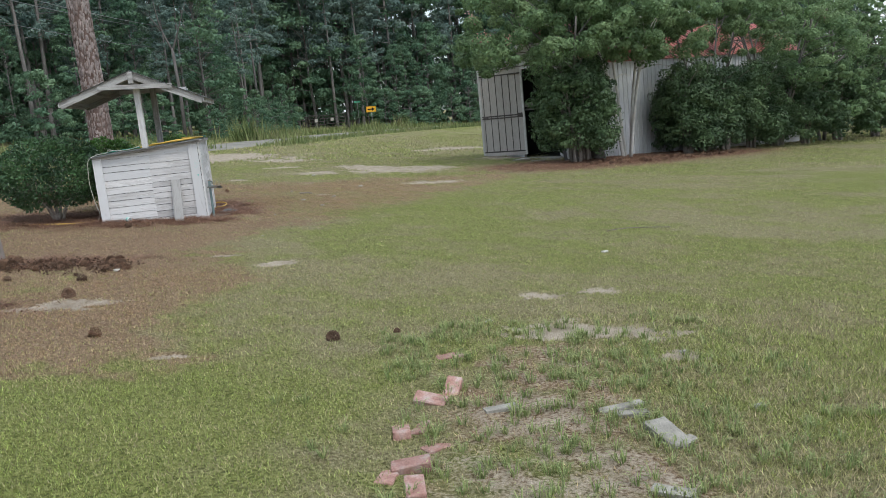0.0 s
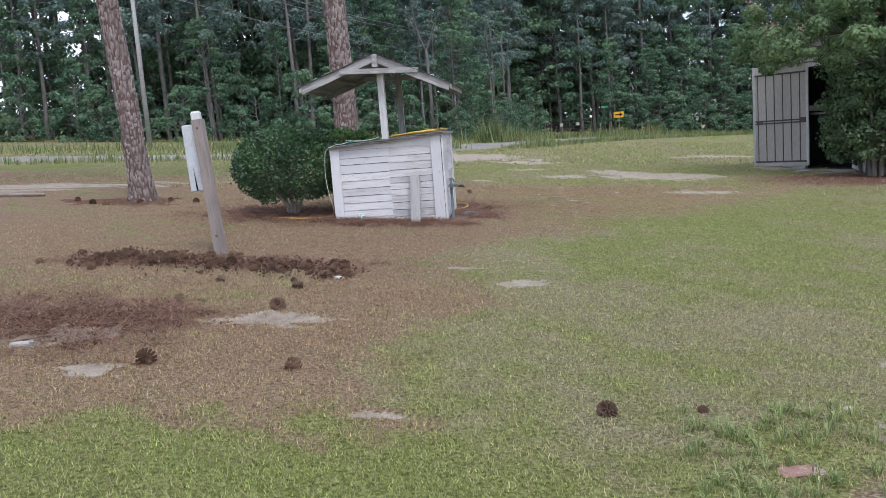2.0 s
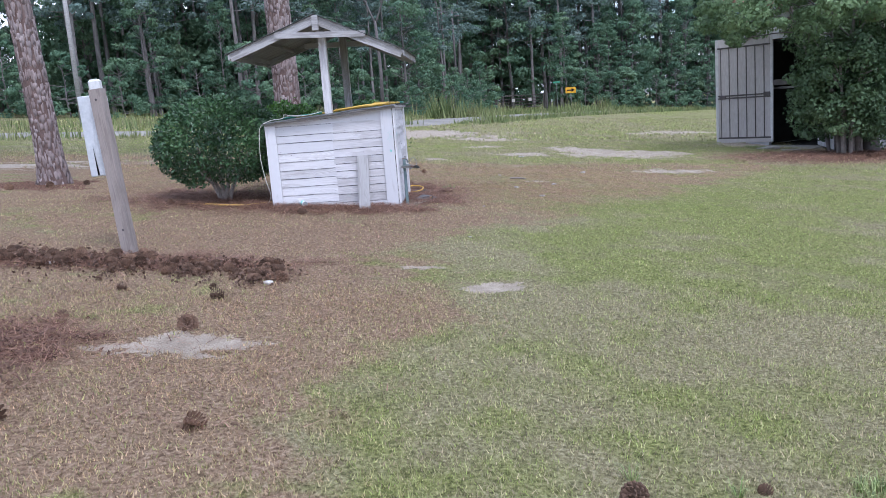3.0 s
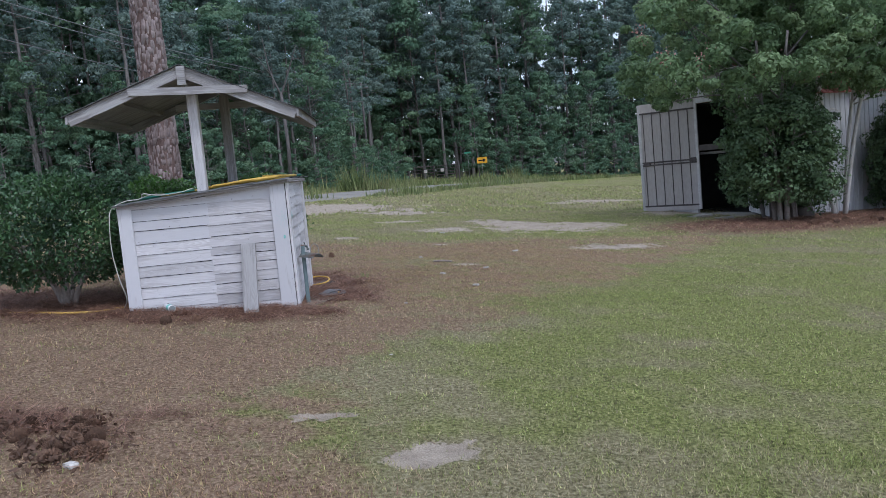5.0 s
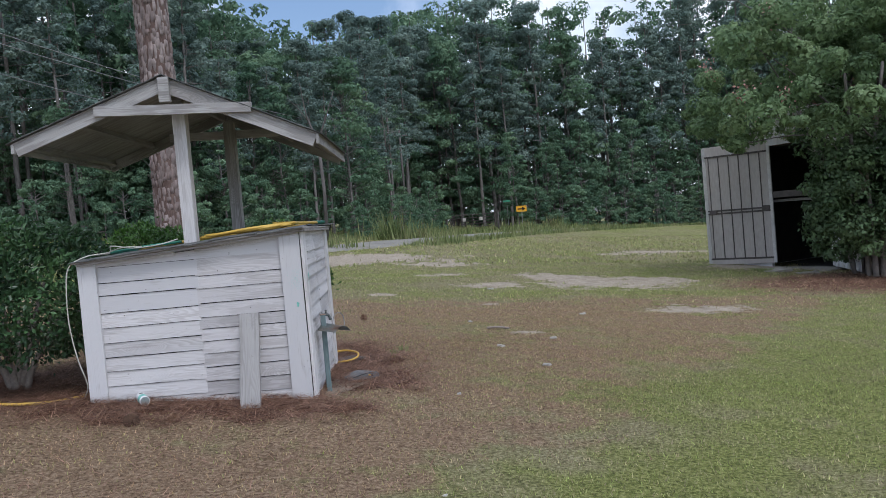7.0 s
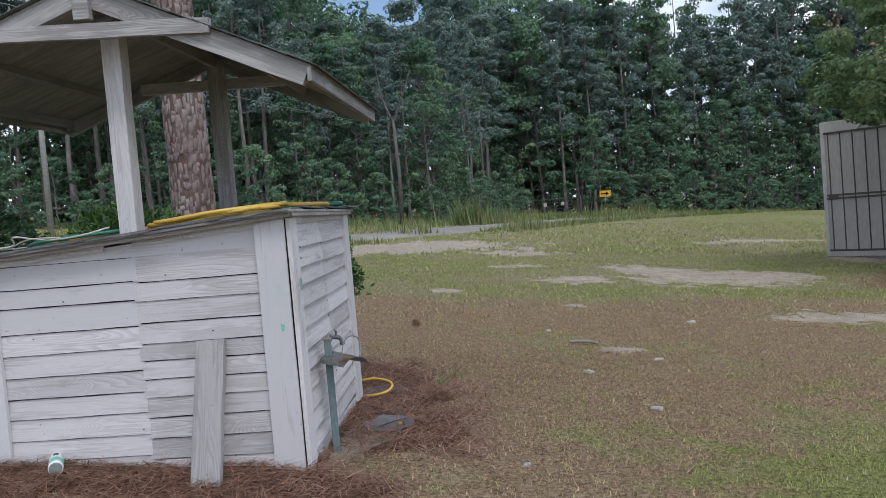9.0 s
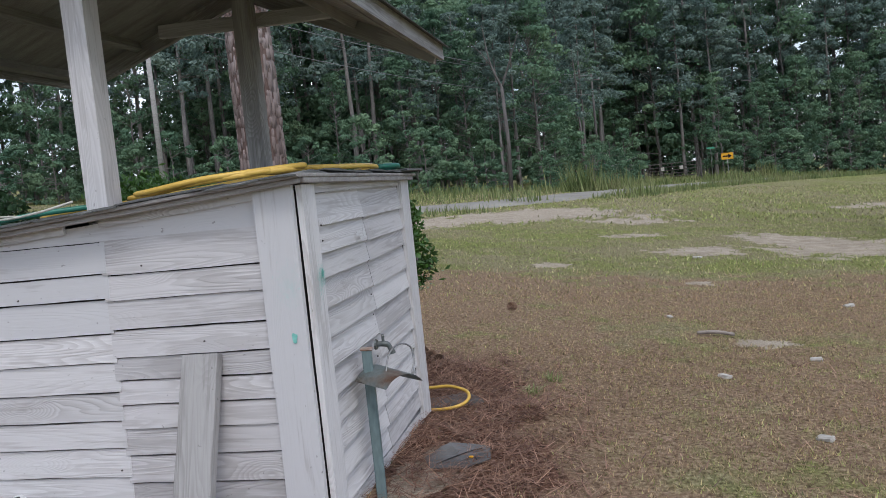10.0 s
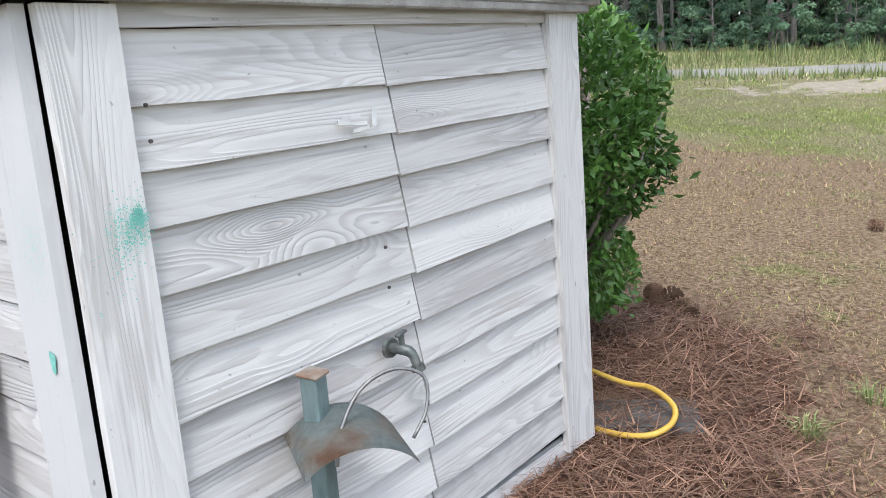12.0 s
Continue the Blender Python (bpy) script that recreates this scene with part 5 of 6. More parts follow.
# ---- plants ----
def bush(name, m, radii, n, leaf, mat, label, stems, seed, lumps=26, low=-0.95, clear=0.0, ragged=0.30):
    """A leafy shrub: bare forked stems below, a lumpy shell of single leaves above."""
    rng = np.random.default_rng(seed)
    ob = thing(name, m, label, "bush")
    for k in range(stems):
        bm = bmesh.new()
        a = 2 * math.pi * k / stems + rng.uniform(-0.4, 0.4)
        tip = Vector((math.cos(a) * radii[0] * 0.6, math.sin(a) * radii[1] * 0.6, radii[2] * rng.uniform(0.9, 1.5)))
        mid = Vector((math.cos(a) * radii[0] * 0.18, math.sin(a) * radii[1] * 0.18, radii[2] * 0.35))
        tube_bm(curve_pts([(math.cos(a) * 0.04, math.sin(a) * 0.04, -0.05), mid, tip], 10), np.linspace(0.035, 0.010, 11), 7, bm)
        for _ in range(3):
            b = a + rng.uniform(-0.9, 0.9)
            tube_bm(curve_pts([mid, mid.lerp(tip, 0.5) + Vector((math.cos(b), math.sin(b), 0.2)) * 0.15, tip + Vector((math.cos(b), math.sin(b), rng.uniform(-.5, .5))) * radii[0] * 0.3], 6), np.linspace(0.016, 0.005, 7), 5, bm)
        part("stem", bm, M_TWIG, ob, "grey branching stem", smooth=True)
    # shell points with lumps and gaps
    d = rng.normal(size=(n * 2, 3))
    d /= np.linalg.norm(d, axis=1, keepdims=True)
    d = d[d[:, 2] > low][:n]
    bumps = rng.normal(size=(lumps, 3))
    bumps /= np.linalg.norm(bumps, axis=1, keepdims=True)
    near = (d @ bumps.T).max(1)
    r = 1.0 - ragged + ragged * soft(near, 0.78, 0.99) - 0.34 * rng.uniform(0, 1, len(d)) ** 2.2 + rng.uniform(0, 0.09, len(d)) + 0.16 * (rng.uniform(0, 1, len(d)) > 0.985)
    c = d * r[:, None] * np.array(radii)
    c[:, 2] += radii[2] + clear
    c[:, 2] += np.where(d[:, 2] < 0, 0.10 * radii[2], 0)
    v, f = leaf_arrays(c, d, rng, leaf, leaf * 0.48, 0.9)
    part("leaves", raw_mesh("leaves", v, f, mat), mat, ob)
    return ob


bush("holly_bush", pose(-2.22, 0.50, gz(-2.2, 0.5)), (0.80, 0.72, 0.60), 15000, 0.055, M_LEAF_BUSH, "rounded dark green clipped holly bush beside the well house", 6, 21, 40, -0.9, 0.10)
bush("holly_bush", pose(-0.52, 2.10, gz(-0.5, 2.1)), (0.52, 0.50, 0.63), 17000, 0.043, M_LEAF_BRIGHT, "bright green leafy bush growing behind the well house", 6, 22, 30, -0.95, 0.0, 0.55)
bush("holly_bush", pose(-1.65, 2.05, gz(-1.7, 2.1)), (0.60, 0.52, 0.62), 13000, 0.050, M_LEAF_BRIGHT, "bright green leafy bush growing behind the well house", 6, 23)


def near_pine(m, r0, r1, height, seed, label, flare=1.0):
    """A pine: a dark core under separate bark plates, limbs and needle tufts far overhead."""
    rng = np.random.default_rng(seed)
    ob = thing("pine_tree", m, label, "tree")

    def rad(z):
        return r1 + (r0 - r1) * (1 - z / height) + flare * 0.10 * math.exp(-max(z, 0) / 0.22)
    zs = [-0.15, 0.0, 0.1, 0.25, 0.5] + list(np.linspace(1, height, 14))
    part("trunk", tube_bm([(0.02 * math.sin(z), 0.02 * math.cos(z * 0.7), z) for z in zs], [rad(z) for z in zs], 22), M_BARKGAP, ob, smooth=True)
    vs, fs = [], []
    z = 0.0
    row = 0
    while z < min(height, 9.5):
        rr = rad(z)
        cols = max(8, int(2 * math.pi * rr / 0.050))
        hh = rng.uniform(0.08, 0.15)
        for k in range(cols):
            a0 = 2 * math.pi * (k + 0.5 * (row % 2) + rng.uniform(-0.48, 0.48)) / cols
            da = 2 * math.pi / cols * rng.uniform(0.22, 0.66)
            zc, dz = z + rng.uniform(-0.06, 0.06), hh * rng.uniform(0.30, 0.85)
            off = rng.uniform(0.003, 0.013)
            i0 = len(vs)
            sk = rng.uniform(-0.25, 0.25) * da
            for (aa, zz, o) in ((-1 + rng.uniform(0, 0.5), -1, -0.004), (0, -1.15, -0.004), (1, -0.9, -0.004), (1.05, 0.2, -0.004), (0.8 - rng.uniform(0, 0.6), 1, -0.004), (-0.1, 1.2, -0.004), (-1, 0.85, -0.004), (-1.1, -0.1, -0.004),
                                (-0.7, -0.75, off), (0.6, -0.7, off), (0.62, 0.7, off * 0.8), (-0.65, 0.65, off)):
                ang, q = a0 + aa * da + sk * zz, rr + o
                vs.append((math.cos(ang) * q + 0.02 * math.sin(zc), math.sin(ang) * q + 0.02 * math.cos(zc * 0.7), zc + zz * dz))
            for f in ((0, 1, 9, 8), (1, 2, 3, 9), (3, 4, 10, 9), (4, 5, 6, 10), (6, 11, 10, 10), (6, 7, 8, 11), (7, 0, 8, 8), (8, 9, 10, 11)):
                fs.append([i0 + j for j in f])
        z += hh * 0.92
        row += 1
    tri = []
    for f in fs:
        tri.append(f[:3])
        if f[2] != f[3]:
            tri.append([f[0], f[2], f[3]])
    bark = raw_mesh("bark", np.array(vs), np.array(tri), M_BARK)
    part("bark", bark, M_BARK, ob, "flaking reddish-grey bark plates")
    bm = bmesh.new()
    cs, ns = [], []
    for i in range(26):
        z = height * rng.uniform(0.5, 0.98)
        a, ln = rng.uniform(0, 2 * math.pi), (1.15 - z / height) * 5.0 * rng.uniform(0.6, 1.1) + 0.5
        end = Vector((math.cos(a) * ln, math.sin(a) * ln, z + ln * 0.25))
        tube_bm(curve_pts([(0, 0, z), (end.x * 0.5, end.y * 0.5, z + ln * 0.05), end], 6), np.linspace(0.06, 0.015, 7), 5, bm)
        for _ in range(5):
            q = np.array([end.x, end.y, end.z]) * 1.0 + rng.normal(0, 0.45, 3)
            cs.append(q + rng.normal(0, 0.26, (60, 3)))
            ns.append(np.tile([0, 0, 0.3], (60, 1)))
    part("limbs", bm, M_FARBARK, ob)
    v, f = leaf_arrays(np.concatenate(cs), np.concatenate(ns), rng, 0.34, 0.05, 0.5)
    part("crown", raw_mesh("crown", v, f, M_NEEDLE_FAR), M_NEEDLE_FAR, ob)
    return ob


near_pine(pose(-2.38, 5.16, gz(-2.38, 5.16), 0, 0.3, 0), 0.235, 0.10, 19.0, 31, "tall pine with reddish plated bark behind the well house")
near_pine(pose(-5.40, 2.30, gz(-5.40, 2.30), 0, -3.0, 0), 0.185, 0.09, 17.0, 32, "tall slender pine with grey plated bark on the lawn", 0.7)


def shed_tree(m, height, spread_r, n, leaf, stems, bark, seed, label, flowers=0, base_clear=0.35, name="crape_myrtle", mat=None, category="tree"):
    """A many-stemmed small tree with a wide broken crown of single leaves."""
    rng = np.random.default_rng(seed)
    ob = thing(name, m, label, category)
    mat = mat or M_LEAF_SHED
    tips = []
    for k in range(stems):
        bm = bmesh.new()
        a = 2 * math.pi * k / stems + rng.uniform(-0.5, 0.5)
        lean = spread_r * rng.uniform(0.25, 0.5)
        p0 = Vector((math.cos(a) * 0.12, math.sin(a) * 0.12, -0.15))
        p1 = Vector((math.cos(a) * lean * 0.45, math.sin(a) * lean * 0.45, height * 0.32))
        p2 = Vector((math.cos(a) * lean, math.sin(a) * lean, height * 0.68))
        tube_bm(curve_pts([p0, p1, p2], 10), np.linspace(0.062, 0.028, 11), 8, bm)
        for _ in range(5):
            b = a + rng.uniform(-1.6, 1.6)
            s = p1.lerp(p2, rng.uniform(0.1, 1.0))
            t = s + Vector((math.cos(b) * spread_r * rng.uniform(0.3, 0.75), math.sin(b) * spread_r * rng.uniform(0.3, 0.75), height * rng.uniform(-0.02, 0.32)))
            tube_bm(curve_pts([s, s.lerp(t, 0.5) + Vector((0, 0, 0.12)), t], 6), np.linspace(0.024, 0.007, 7), 5, bm)
            tips += [t, s.lerp(t, 0.6)]
        part("stem", bm, bark, ob, smooth=True)
    lumps = [np.array(t[:]) for t in tips if t.z > base_clear * height * 0.94]
    for _ in range(int(len(tips) * 4.0)):
        a, q = rng.uniform(0, 2 * math.pi), spread_r * math.sqrt(rng.uniform(0.05, 1.0))
        hz = height * (base_clear + (1 - base_clear) * rng.uniform(0, 1) * (1 - 0.45 * (q / spread_r) ** 2))
        lumps.append(np.array([math.cos(a) * q, math.sin(a) * q, hz]))
    lumps = [c for c in lumps if rng.uniform(0, 1) < 0.75]
    per = max(20, n // len(lumps))
    v, f = puff_arrays(lumps, rng.uniform(0.13, 0.42, len(lumps)), per, rng, leaf, 0.72)
    part("leaves", raw_mesh("leaves", v, f, mat), mat, ob)
    if flowers:
        cs = []
        for i in range(flowers):
            c = lumps[rng.integers(0, len(lumps))] + np.array([0, 0, rng.uniform(0.1, 0.4)])
            cs.append(c + rng.normal(0, 0.11, (45, 3)) * [1, 1, 1.3])
        cc = np.concatenate(cs)
        v, f = leaf_arrays(cc, np.zeros_like(cc), rng, 0.06, 0.05, 0.0)
        part("blossom", raw_mesh("blossom", v, f, M_FLOWER), M_FLOWER, ob, "faded pink flower heads")
    return ob


SHED_PLANTS = [
    (10.05, 11.45, 6.2, 3.3, 56000, 5, M_FARBARK, 12, 0.50), (12.35, 12.55, 6.8, 2.9, 56000, 5, M_PALEBARK, 16, 0.45),
    (16.6, 14.9, 7.0, 3.0, 44000, 4, M_FARBARK, 8, 0.60), (20.5, 17.0, 7.0, 3.2, 40000, 5, M_FARBARK, 3, 0.35), (25.0, 20.4, 7.2, 3.4, 24000, 5, M_FARBARK, 1, 0.15), (30.5, 24.0, 7.4, 3.6, 20000, 5, M_FARBARK, 0, 0.15), (28.5, 27.5, 10.0, 4.4, 20000, 5, M_FARBARK, 0, 0.15), (36.0, 29.0, 10.0, 4.6, 20000, 5, M_FARBARK, 0, 0.15)]
for i, (x, y, h, r, n, st, bk, fl, clear) in enumerate(SHED_PLANTS):
    shed_tree(pose(x, y, gz(x, y), 0, 0, 70 * i), h, r, n, 0.095 if i < 4 else 0.14, st, bk, 50 + i,
              "spreading crape myrtle with pale bare stems and faded pink blossom" if bk == M_PALEBARK else "spreading crape myrtle with faded pink blossom" if fl > 5 else "spreading green tree beside the shed", fl, clear)
for i, (x, y, h, r) in enumerate(((9.95, 10.75, 3.1, 1.2), (10.55, 11.5, 3.6, 0.8), (14.95, 13.4, 3.1, 1.05), (15.9, 14.1, 3.2, 1.3), (17.2, 15.0, 3.3, 1.4), (18.8, 15.9, 3.3, 1.4), (20.6, 16.9, 3.6, 1.5), (22.6, 18.1, 3.8, 1.7), (25.6, 20.2, 3.8, 1.8), (29.5, 22.8, 4.0, 2.0))):
    shed_tree(pose(x, y, gz(x, y), 0, 0, 50 * i), h, r, 30000 if i < 7 else 14000, 0.082 if i < 7 else 0.13, 6, M_TWIG, 70 + i, "dense dark green evergreen shrub along the shed wall", 0, 0.10 if i else 0.16, "evergreen_shrub", M_LEAF_DARK, "bush")


def dark_trunk():
    x, y = 11.1, 12.05
    ob = thing("oak_tree", pose(x, y, gz(x, y)), "dark-barked tree trunk in the shrubs by the shed", "tree")
    bm = tube_bm([(0, 0, -0.2), (0, 0, 0.2), (0.02, 0, 1.4), (-0.04, 0.05, 3.2), (0.1, 0.1, 5.2)], [0.34, 0.26, 0.21, 0.17, 0.08], 12)
    part("trunk", bm, M_DARKBARK, ob, smooth=True)
    rng = np.random.default_rng(91)
    c = rng.normal(size=(40, 3)) * [1.2, 1.2, 0.6] + [0.1, 0.1, 5.0]
    v, f = puff_arrays(c, rng.uniform(0.3, 0.6, 40), 420, rng, 0.095)
    part("leaves", raw_mesh("leaves", v, f, M_LEAF_SHED), M_LEAF_SHED, ob)


dark_trunk()


# ---- woods ----
def tree_template(kind, seed):
    rng = np.random.default_rng(seed)
    ob = thing(kind, pose(0, 0, -500), "", "tree", "trees at the edge of the woods")
    bm = bmesh.new()
    cs, rs = [], []
    if kind == "woodland_pine":
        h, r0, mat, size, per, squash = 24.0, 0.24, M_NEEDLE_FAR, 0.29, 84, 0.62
        tube_bm([(rng.normal(0, 0.05), rng.normal(0, 0.05), z) for z in np.linspace(-0.6, h, 9)], np.linspace(r0, 0.04, 9), 8, bm)
        for i in range(40):
            z = h * (0.36 + 0.64 * rng.uniform(0, 1) ** 0.8)
            a, ln = rng.uniform(0, 2 * math.pi), (1.18 - z / h) * 4.4 * rng.uniform(0.4, 1.1) + 0.3
            e = np.array([math.cos(a) * ln, math.sin(a) * ln, z + ln * 0.12])
            tube_bm([(0, 0, z), tuple(e * [0.5, 0.5, 0] + [0, 0, z + ln * 0.02]), tuple(e)], [0.05, 0.035, 0.012], 4, bm)
            for q in (0.62, 1.0):
                cs.append(np.array([e[0] * q, e[1] * q, z + (e[2] - z) * q]) + rng.normal(0, 0.25, 3))
                rs.append(rng.uniform(0.5, 0.95))
    else:
        big = kind == "broadleaf_tree"
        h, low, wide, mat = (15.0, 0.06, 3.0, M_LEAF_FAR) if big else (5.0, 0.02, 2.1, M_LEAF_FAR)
        size, per, squash = (0.27, 74, 0.45) if big else (0.22, 66, 0.5)
        tube_bm([(rng.normal(0, 0.1), rng.normal(0, 0.1), z) for z in np.linspace(-0.6, h * 0.9, 7)], np.linspace(0.15 if big else 0.06, 0.03, 7), 7, bm)
        for i in range(96 if big else 46):
            t = rng.uniform(low, 1.0)
            a = rng.uniform(0, 2 * math.pi)
            ln = wide * math.sin(math.pi * min(0.97, 0.30 + 0.68 * t)) ** 0.7 * rng.uniform(0.5, 1.1)
            e = np.array([math.cos(a) * ln, math.sin(a) * ln, h * t])
            if i % 2 == 0:
                tube_bm([(0, 0, h * t * 0.85), tuple(e)], [0.04, 0.010], 4, bm)
            cs.append(e)
            rs.append(rng.uniform(0.5, 1.0) * (1.0 if big else 0.6))
    part("trunk", bm, M_FARBARK, ob)
    v, f = puff_arrays(cs, rs, per, rng, size, squash)
    part("crown", raw_mesh("crown", v, f, mat), mat, ob)
    return ob


def along(line, t):
    seg = [math.dist(a, b) for a, b in zip(line, line[1:])]
    s = t * sum(seg)
    for (a, b), d in zip(zip(line, line[1:]), seg):
        if s <= d:
            u = s / d
            return a[0] + (b[0] - a[0]) * u, a[1] + (b[1] - a[1]) * u, math.atan2(b[1] - a[1], b[0] - a[0])
        s -= d
    return (*line[-1], 0.0)


EDGE_LEFT = [(-110, 22), (-60, 35), (-30, 42), (-13, 46), (-5, 52), (-0.5, 66), (0.5, 88)]
EDGE_RIGHT = [(13.5, 96), (24, 106), (45, 118), (75, 128), (110, 125), (140, 80)]
wrng = random.Random(8)
templates = {k: [tree_template(k, 100 + i * 7 + j) for j in range(3)] for i, k in enumerate(("woodland_pine", "broadleaf_tree", "undergrowth_tree"))}
LABELS = {"woodland_pine": "tall straight pine at the edge of the woods", "broadleaf_tree": "leafy green tree at the edge of the woods", "undergrowth_tree": "low leafy sapling at the foot of the woods"}
fresh = {t: True for ts in templates.values() for t in ts}


def canopy(x, y):
    """Height of the woods: low beside the bend of the road, taller out to both sides."""
    a = math.degrees(math.atan2(x - 1.0, y + 6.0))
    side = 1.0 + 0.12 * float(soft(a, -3.0, 4.0)) + 0.18 * float(soft(a, 14.0, 22.0)) + 0.35 * float(soft(-a, 11.0, 18.0))
    return math.hypot(x - 1.0, y + 6.0) * 0.240 * side + 1.5


FULL_HEIGHT = {"woodland_pine": 24.5, "broadleaf_tree": 15.5, "undergrowth_tree": 5.2}


def plant(kind, x, y, s):
    s = min(s, canopy(x, y) * wrng.uniform(0.84, 1.0) / FULL_HEIGHT[kind] / 1.05)
    t = wrng.choice(templates[kind])
    m = Matrix.Translation((x, y, gz(max(-160, min(160, x)), min(y, 400)))) @ pose(0, 0, 0, wrng.uniform(-2, 2), wrng.uniform(-2, 2), wrng.uniform(0, 360)) @ Matrix.Diagonal((s, s, s * wrng.uniform(0.9, 1.12), 1))
    if fresh[t]:
        fresh[t] = False
        t.matrix_basis = m
        tagged(t, LABELS[kind])
    else:
        copy_thing(t, m)


EDGE_NOTCH = [(-4, 100), (6, 118), (20, 130)]
ROWS_LEFT = (("undergrowth_tree", 0.0, 1.2, 1.3, 0.5, 1.0), ("woodland_pine", 1.5, 1.5, 0.45, 0.8, 1.05), ("broadleaf_tree", 3.5, 1.6, 0.55, 0.6, 1.1), ("woodland_pine", 6.0, 2.2, 0.9, 0.85, 1.12), ("broadleaf_tree", 10.0, 2.5, 0.5, 0.8, 1.25), ("woodland_pine", 13.0, 3.0, 0.7, 0.9, 1.15))
ROWS_RIGHT = (("undergrowth_tree", 0.0, 1.2, 1.0, 0.8, 1.5), ("broadleaf_tree", 3.0, 1.6, 0.8, 0.7, 1.3), ("woodland_pine", 5.5, 2.2, 0.9, 1.15, 1.7), ("broadleaf_tree", 9.0, 2.5, 0.8, 1.5, 2.0), ("woodland_pine", 12.0, 3.0, 1.1, 1.4, 1.85))
ROWS_NOTCH = (("woodland_pine", 0.0, 2.0, 1.0, 1.3, 1.6), ("broadleaf_tree", 3.0, 2.0, 1.0, 1.5, 2.0), ("woodland_pine", 6.0, 2.0, 1.2, 1.4, 1.65))
for line, count, rows in ((EDGE_LEFT, 42, ROWS_LEFT), (EDGE_RIGHT, 44, ROWS_RIGHT), (EDGE_NOTCH, 9, ROWS_NOTCH)):
    for kind, back, jit, k, s0, s1 in rows:
        n = int(count * k)
        for i in range(n):
            x, y, a = along(line, (i + wrng.uniform(0.1, 0.9)) / n)
            d = back + wrng.uniform(-jit, jit)
            plant(kind, x - math.sin(a) * d + wrng.uniform(-1, 1), y + math.cos(a) * d, wrng.uniform(s0, s1))


def deep_woods():
    """The woods behind the front rows: trunks and foliage in one mass."""
    rng = np.random.default_rng(77)
    vs, fs, tv, tf = [], [], [], []
    off = toff = 0
    for line, count, gap in ((EDGE_LEFT, 190, 1.0), (EDGE_RIGHT, 150, 1.4), (EDGE_NOTCH, 34, 1.4)):
        for i in range(count):
            x, y, a = along(line, rng.uniform(0, 1))
            d = rng.uniform(15, 34)
            px, py = x - math.sin(a) * d, y + math.cos(a) * d
            z, h = gz(max(-160, min(160, px)), min(py, 400)), canopy(px, py) * rng.uniform(0.80, 0.98)
            v, f = tube_arrays([(px, py, z - 1), (px, py, z + h * 0.5), (px, py, z + h)], [0.15, 0.12, 0.05], 6)
            tv += [tuple(q) for q in v]
            tf += [tuple(toff + k for k in q) for q in f]
            toff += len(v)
            k = 25
            zz = h * np.where(np.arange(k) < 9, rng.uniform(0.0, 0.30, k), 1 - 0.8 * rng.uniform(0, 1, k) ** 1.4)
            v, f = puff_arrays(np.array([px, py, z]) + np.c_[rng.normal(0, 2.2, k), rng.normal(0, 2.2, k), zz], rng.uniform(0.8, 1.5, k) * gap, 58, rng, 0.46 * gap, 0.6)
            vs.append(v)
            fs.append(f + off)
            off += len(v)
    ob = thing("woods", Matrix(), "deep dark mixed woods behind the front trees", "woods", kind="stuff")
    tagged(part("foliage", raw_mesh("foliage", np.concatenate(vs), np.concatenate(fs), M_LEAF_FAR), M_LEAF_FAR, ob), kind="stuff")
    tagged(part("trunks", raw_mesh("trunks", np.array(tv), np.array(tf), M_FARBARK), M_FARBARK, ob), kind="stuff")


deep_woods()


def forked_snag():
    x, y = -5.2, 44.5
    ob = thing("dead_tree", pose(x, y, gz(x, y)), "bare grey forked tree in front of the dark woods", "tree")
    bm = tube_bm([(0, 0, -0.3), (0.1, 0, 3), (0, 0, 6.2)], [0.13, 0.11, 0.09], 8)
    tube_bm(curve_pts([(0, 0, 6.0), (-0.55, 0, 7.6), (-0.8, 0, 9.6)], 8), np.linspace(0.08, 0.02, 9), 6, bm)
    tube_bm(curve_pts([(0, 0, 6.0), (0.5, 0, 7.2), (1.2, 0.1, 9.0)], 8), np.linspace(0.08, 0.02, 9), 6, bm)
    tube_bm(curve_pts([(-0.5, 0, 7.3), (-1.1, 0, 8.2), (-1.6, 0, 8.7)], 6), np.linspace(0.04, 0.012, 7), 5, bm)
    part("trunk", bm, M_SNAG, ob, smooth=True)


forked_snag()


# ---- poles, signs, gate ----
def utility_pole(x, y, h, wood):
    ob = thing("utility_pole", pose(x, y, gz(x, y)), "slim weathered utility pole by the road", "utility pole")
    part("pole", tube_bm([(0, 0, -0.5), (0, 0, h)], [0.13, 0.09], 10), wood, ob, smooth=True)
    part("cross_arm", box_bm(1.6, 0.09, 0.11, 0.01), wood, ob, m=pose(0, 0, h - 0.5, 0, 0, 30))
    for k in (-0.7, 0.7):
        part("insulator", tube_bm([(0, 0, 0), (0, 0, 0.16)], [0.05, 0.035], 8), M_METAL, ob, m=pose(k * math.cos(radians(30)), k * math.sin(radians(30)), h - 0.45))


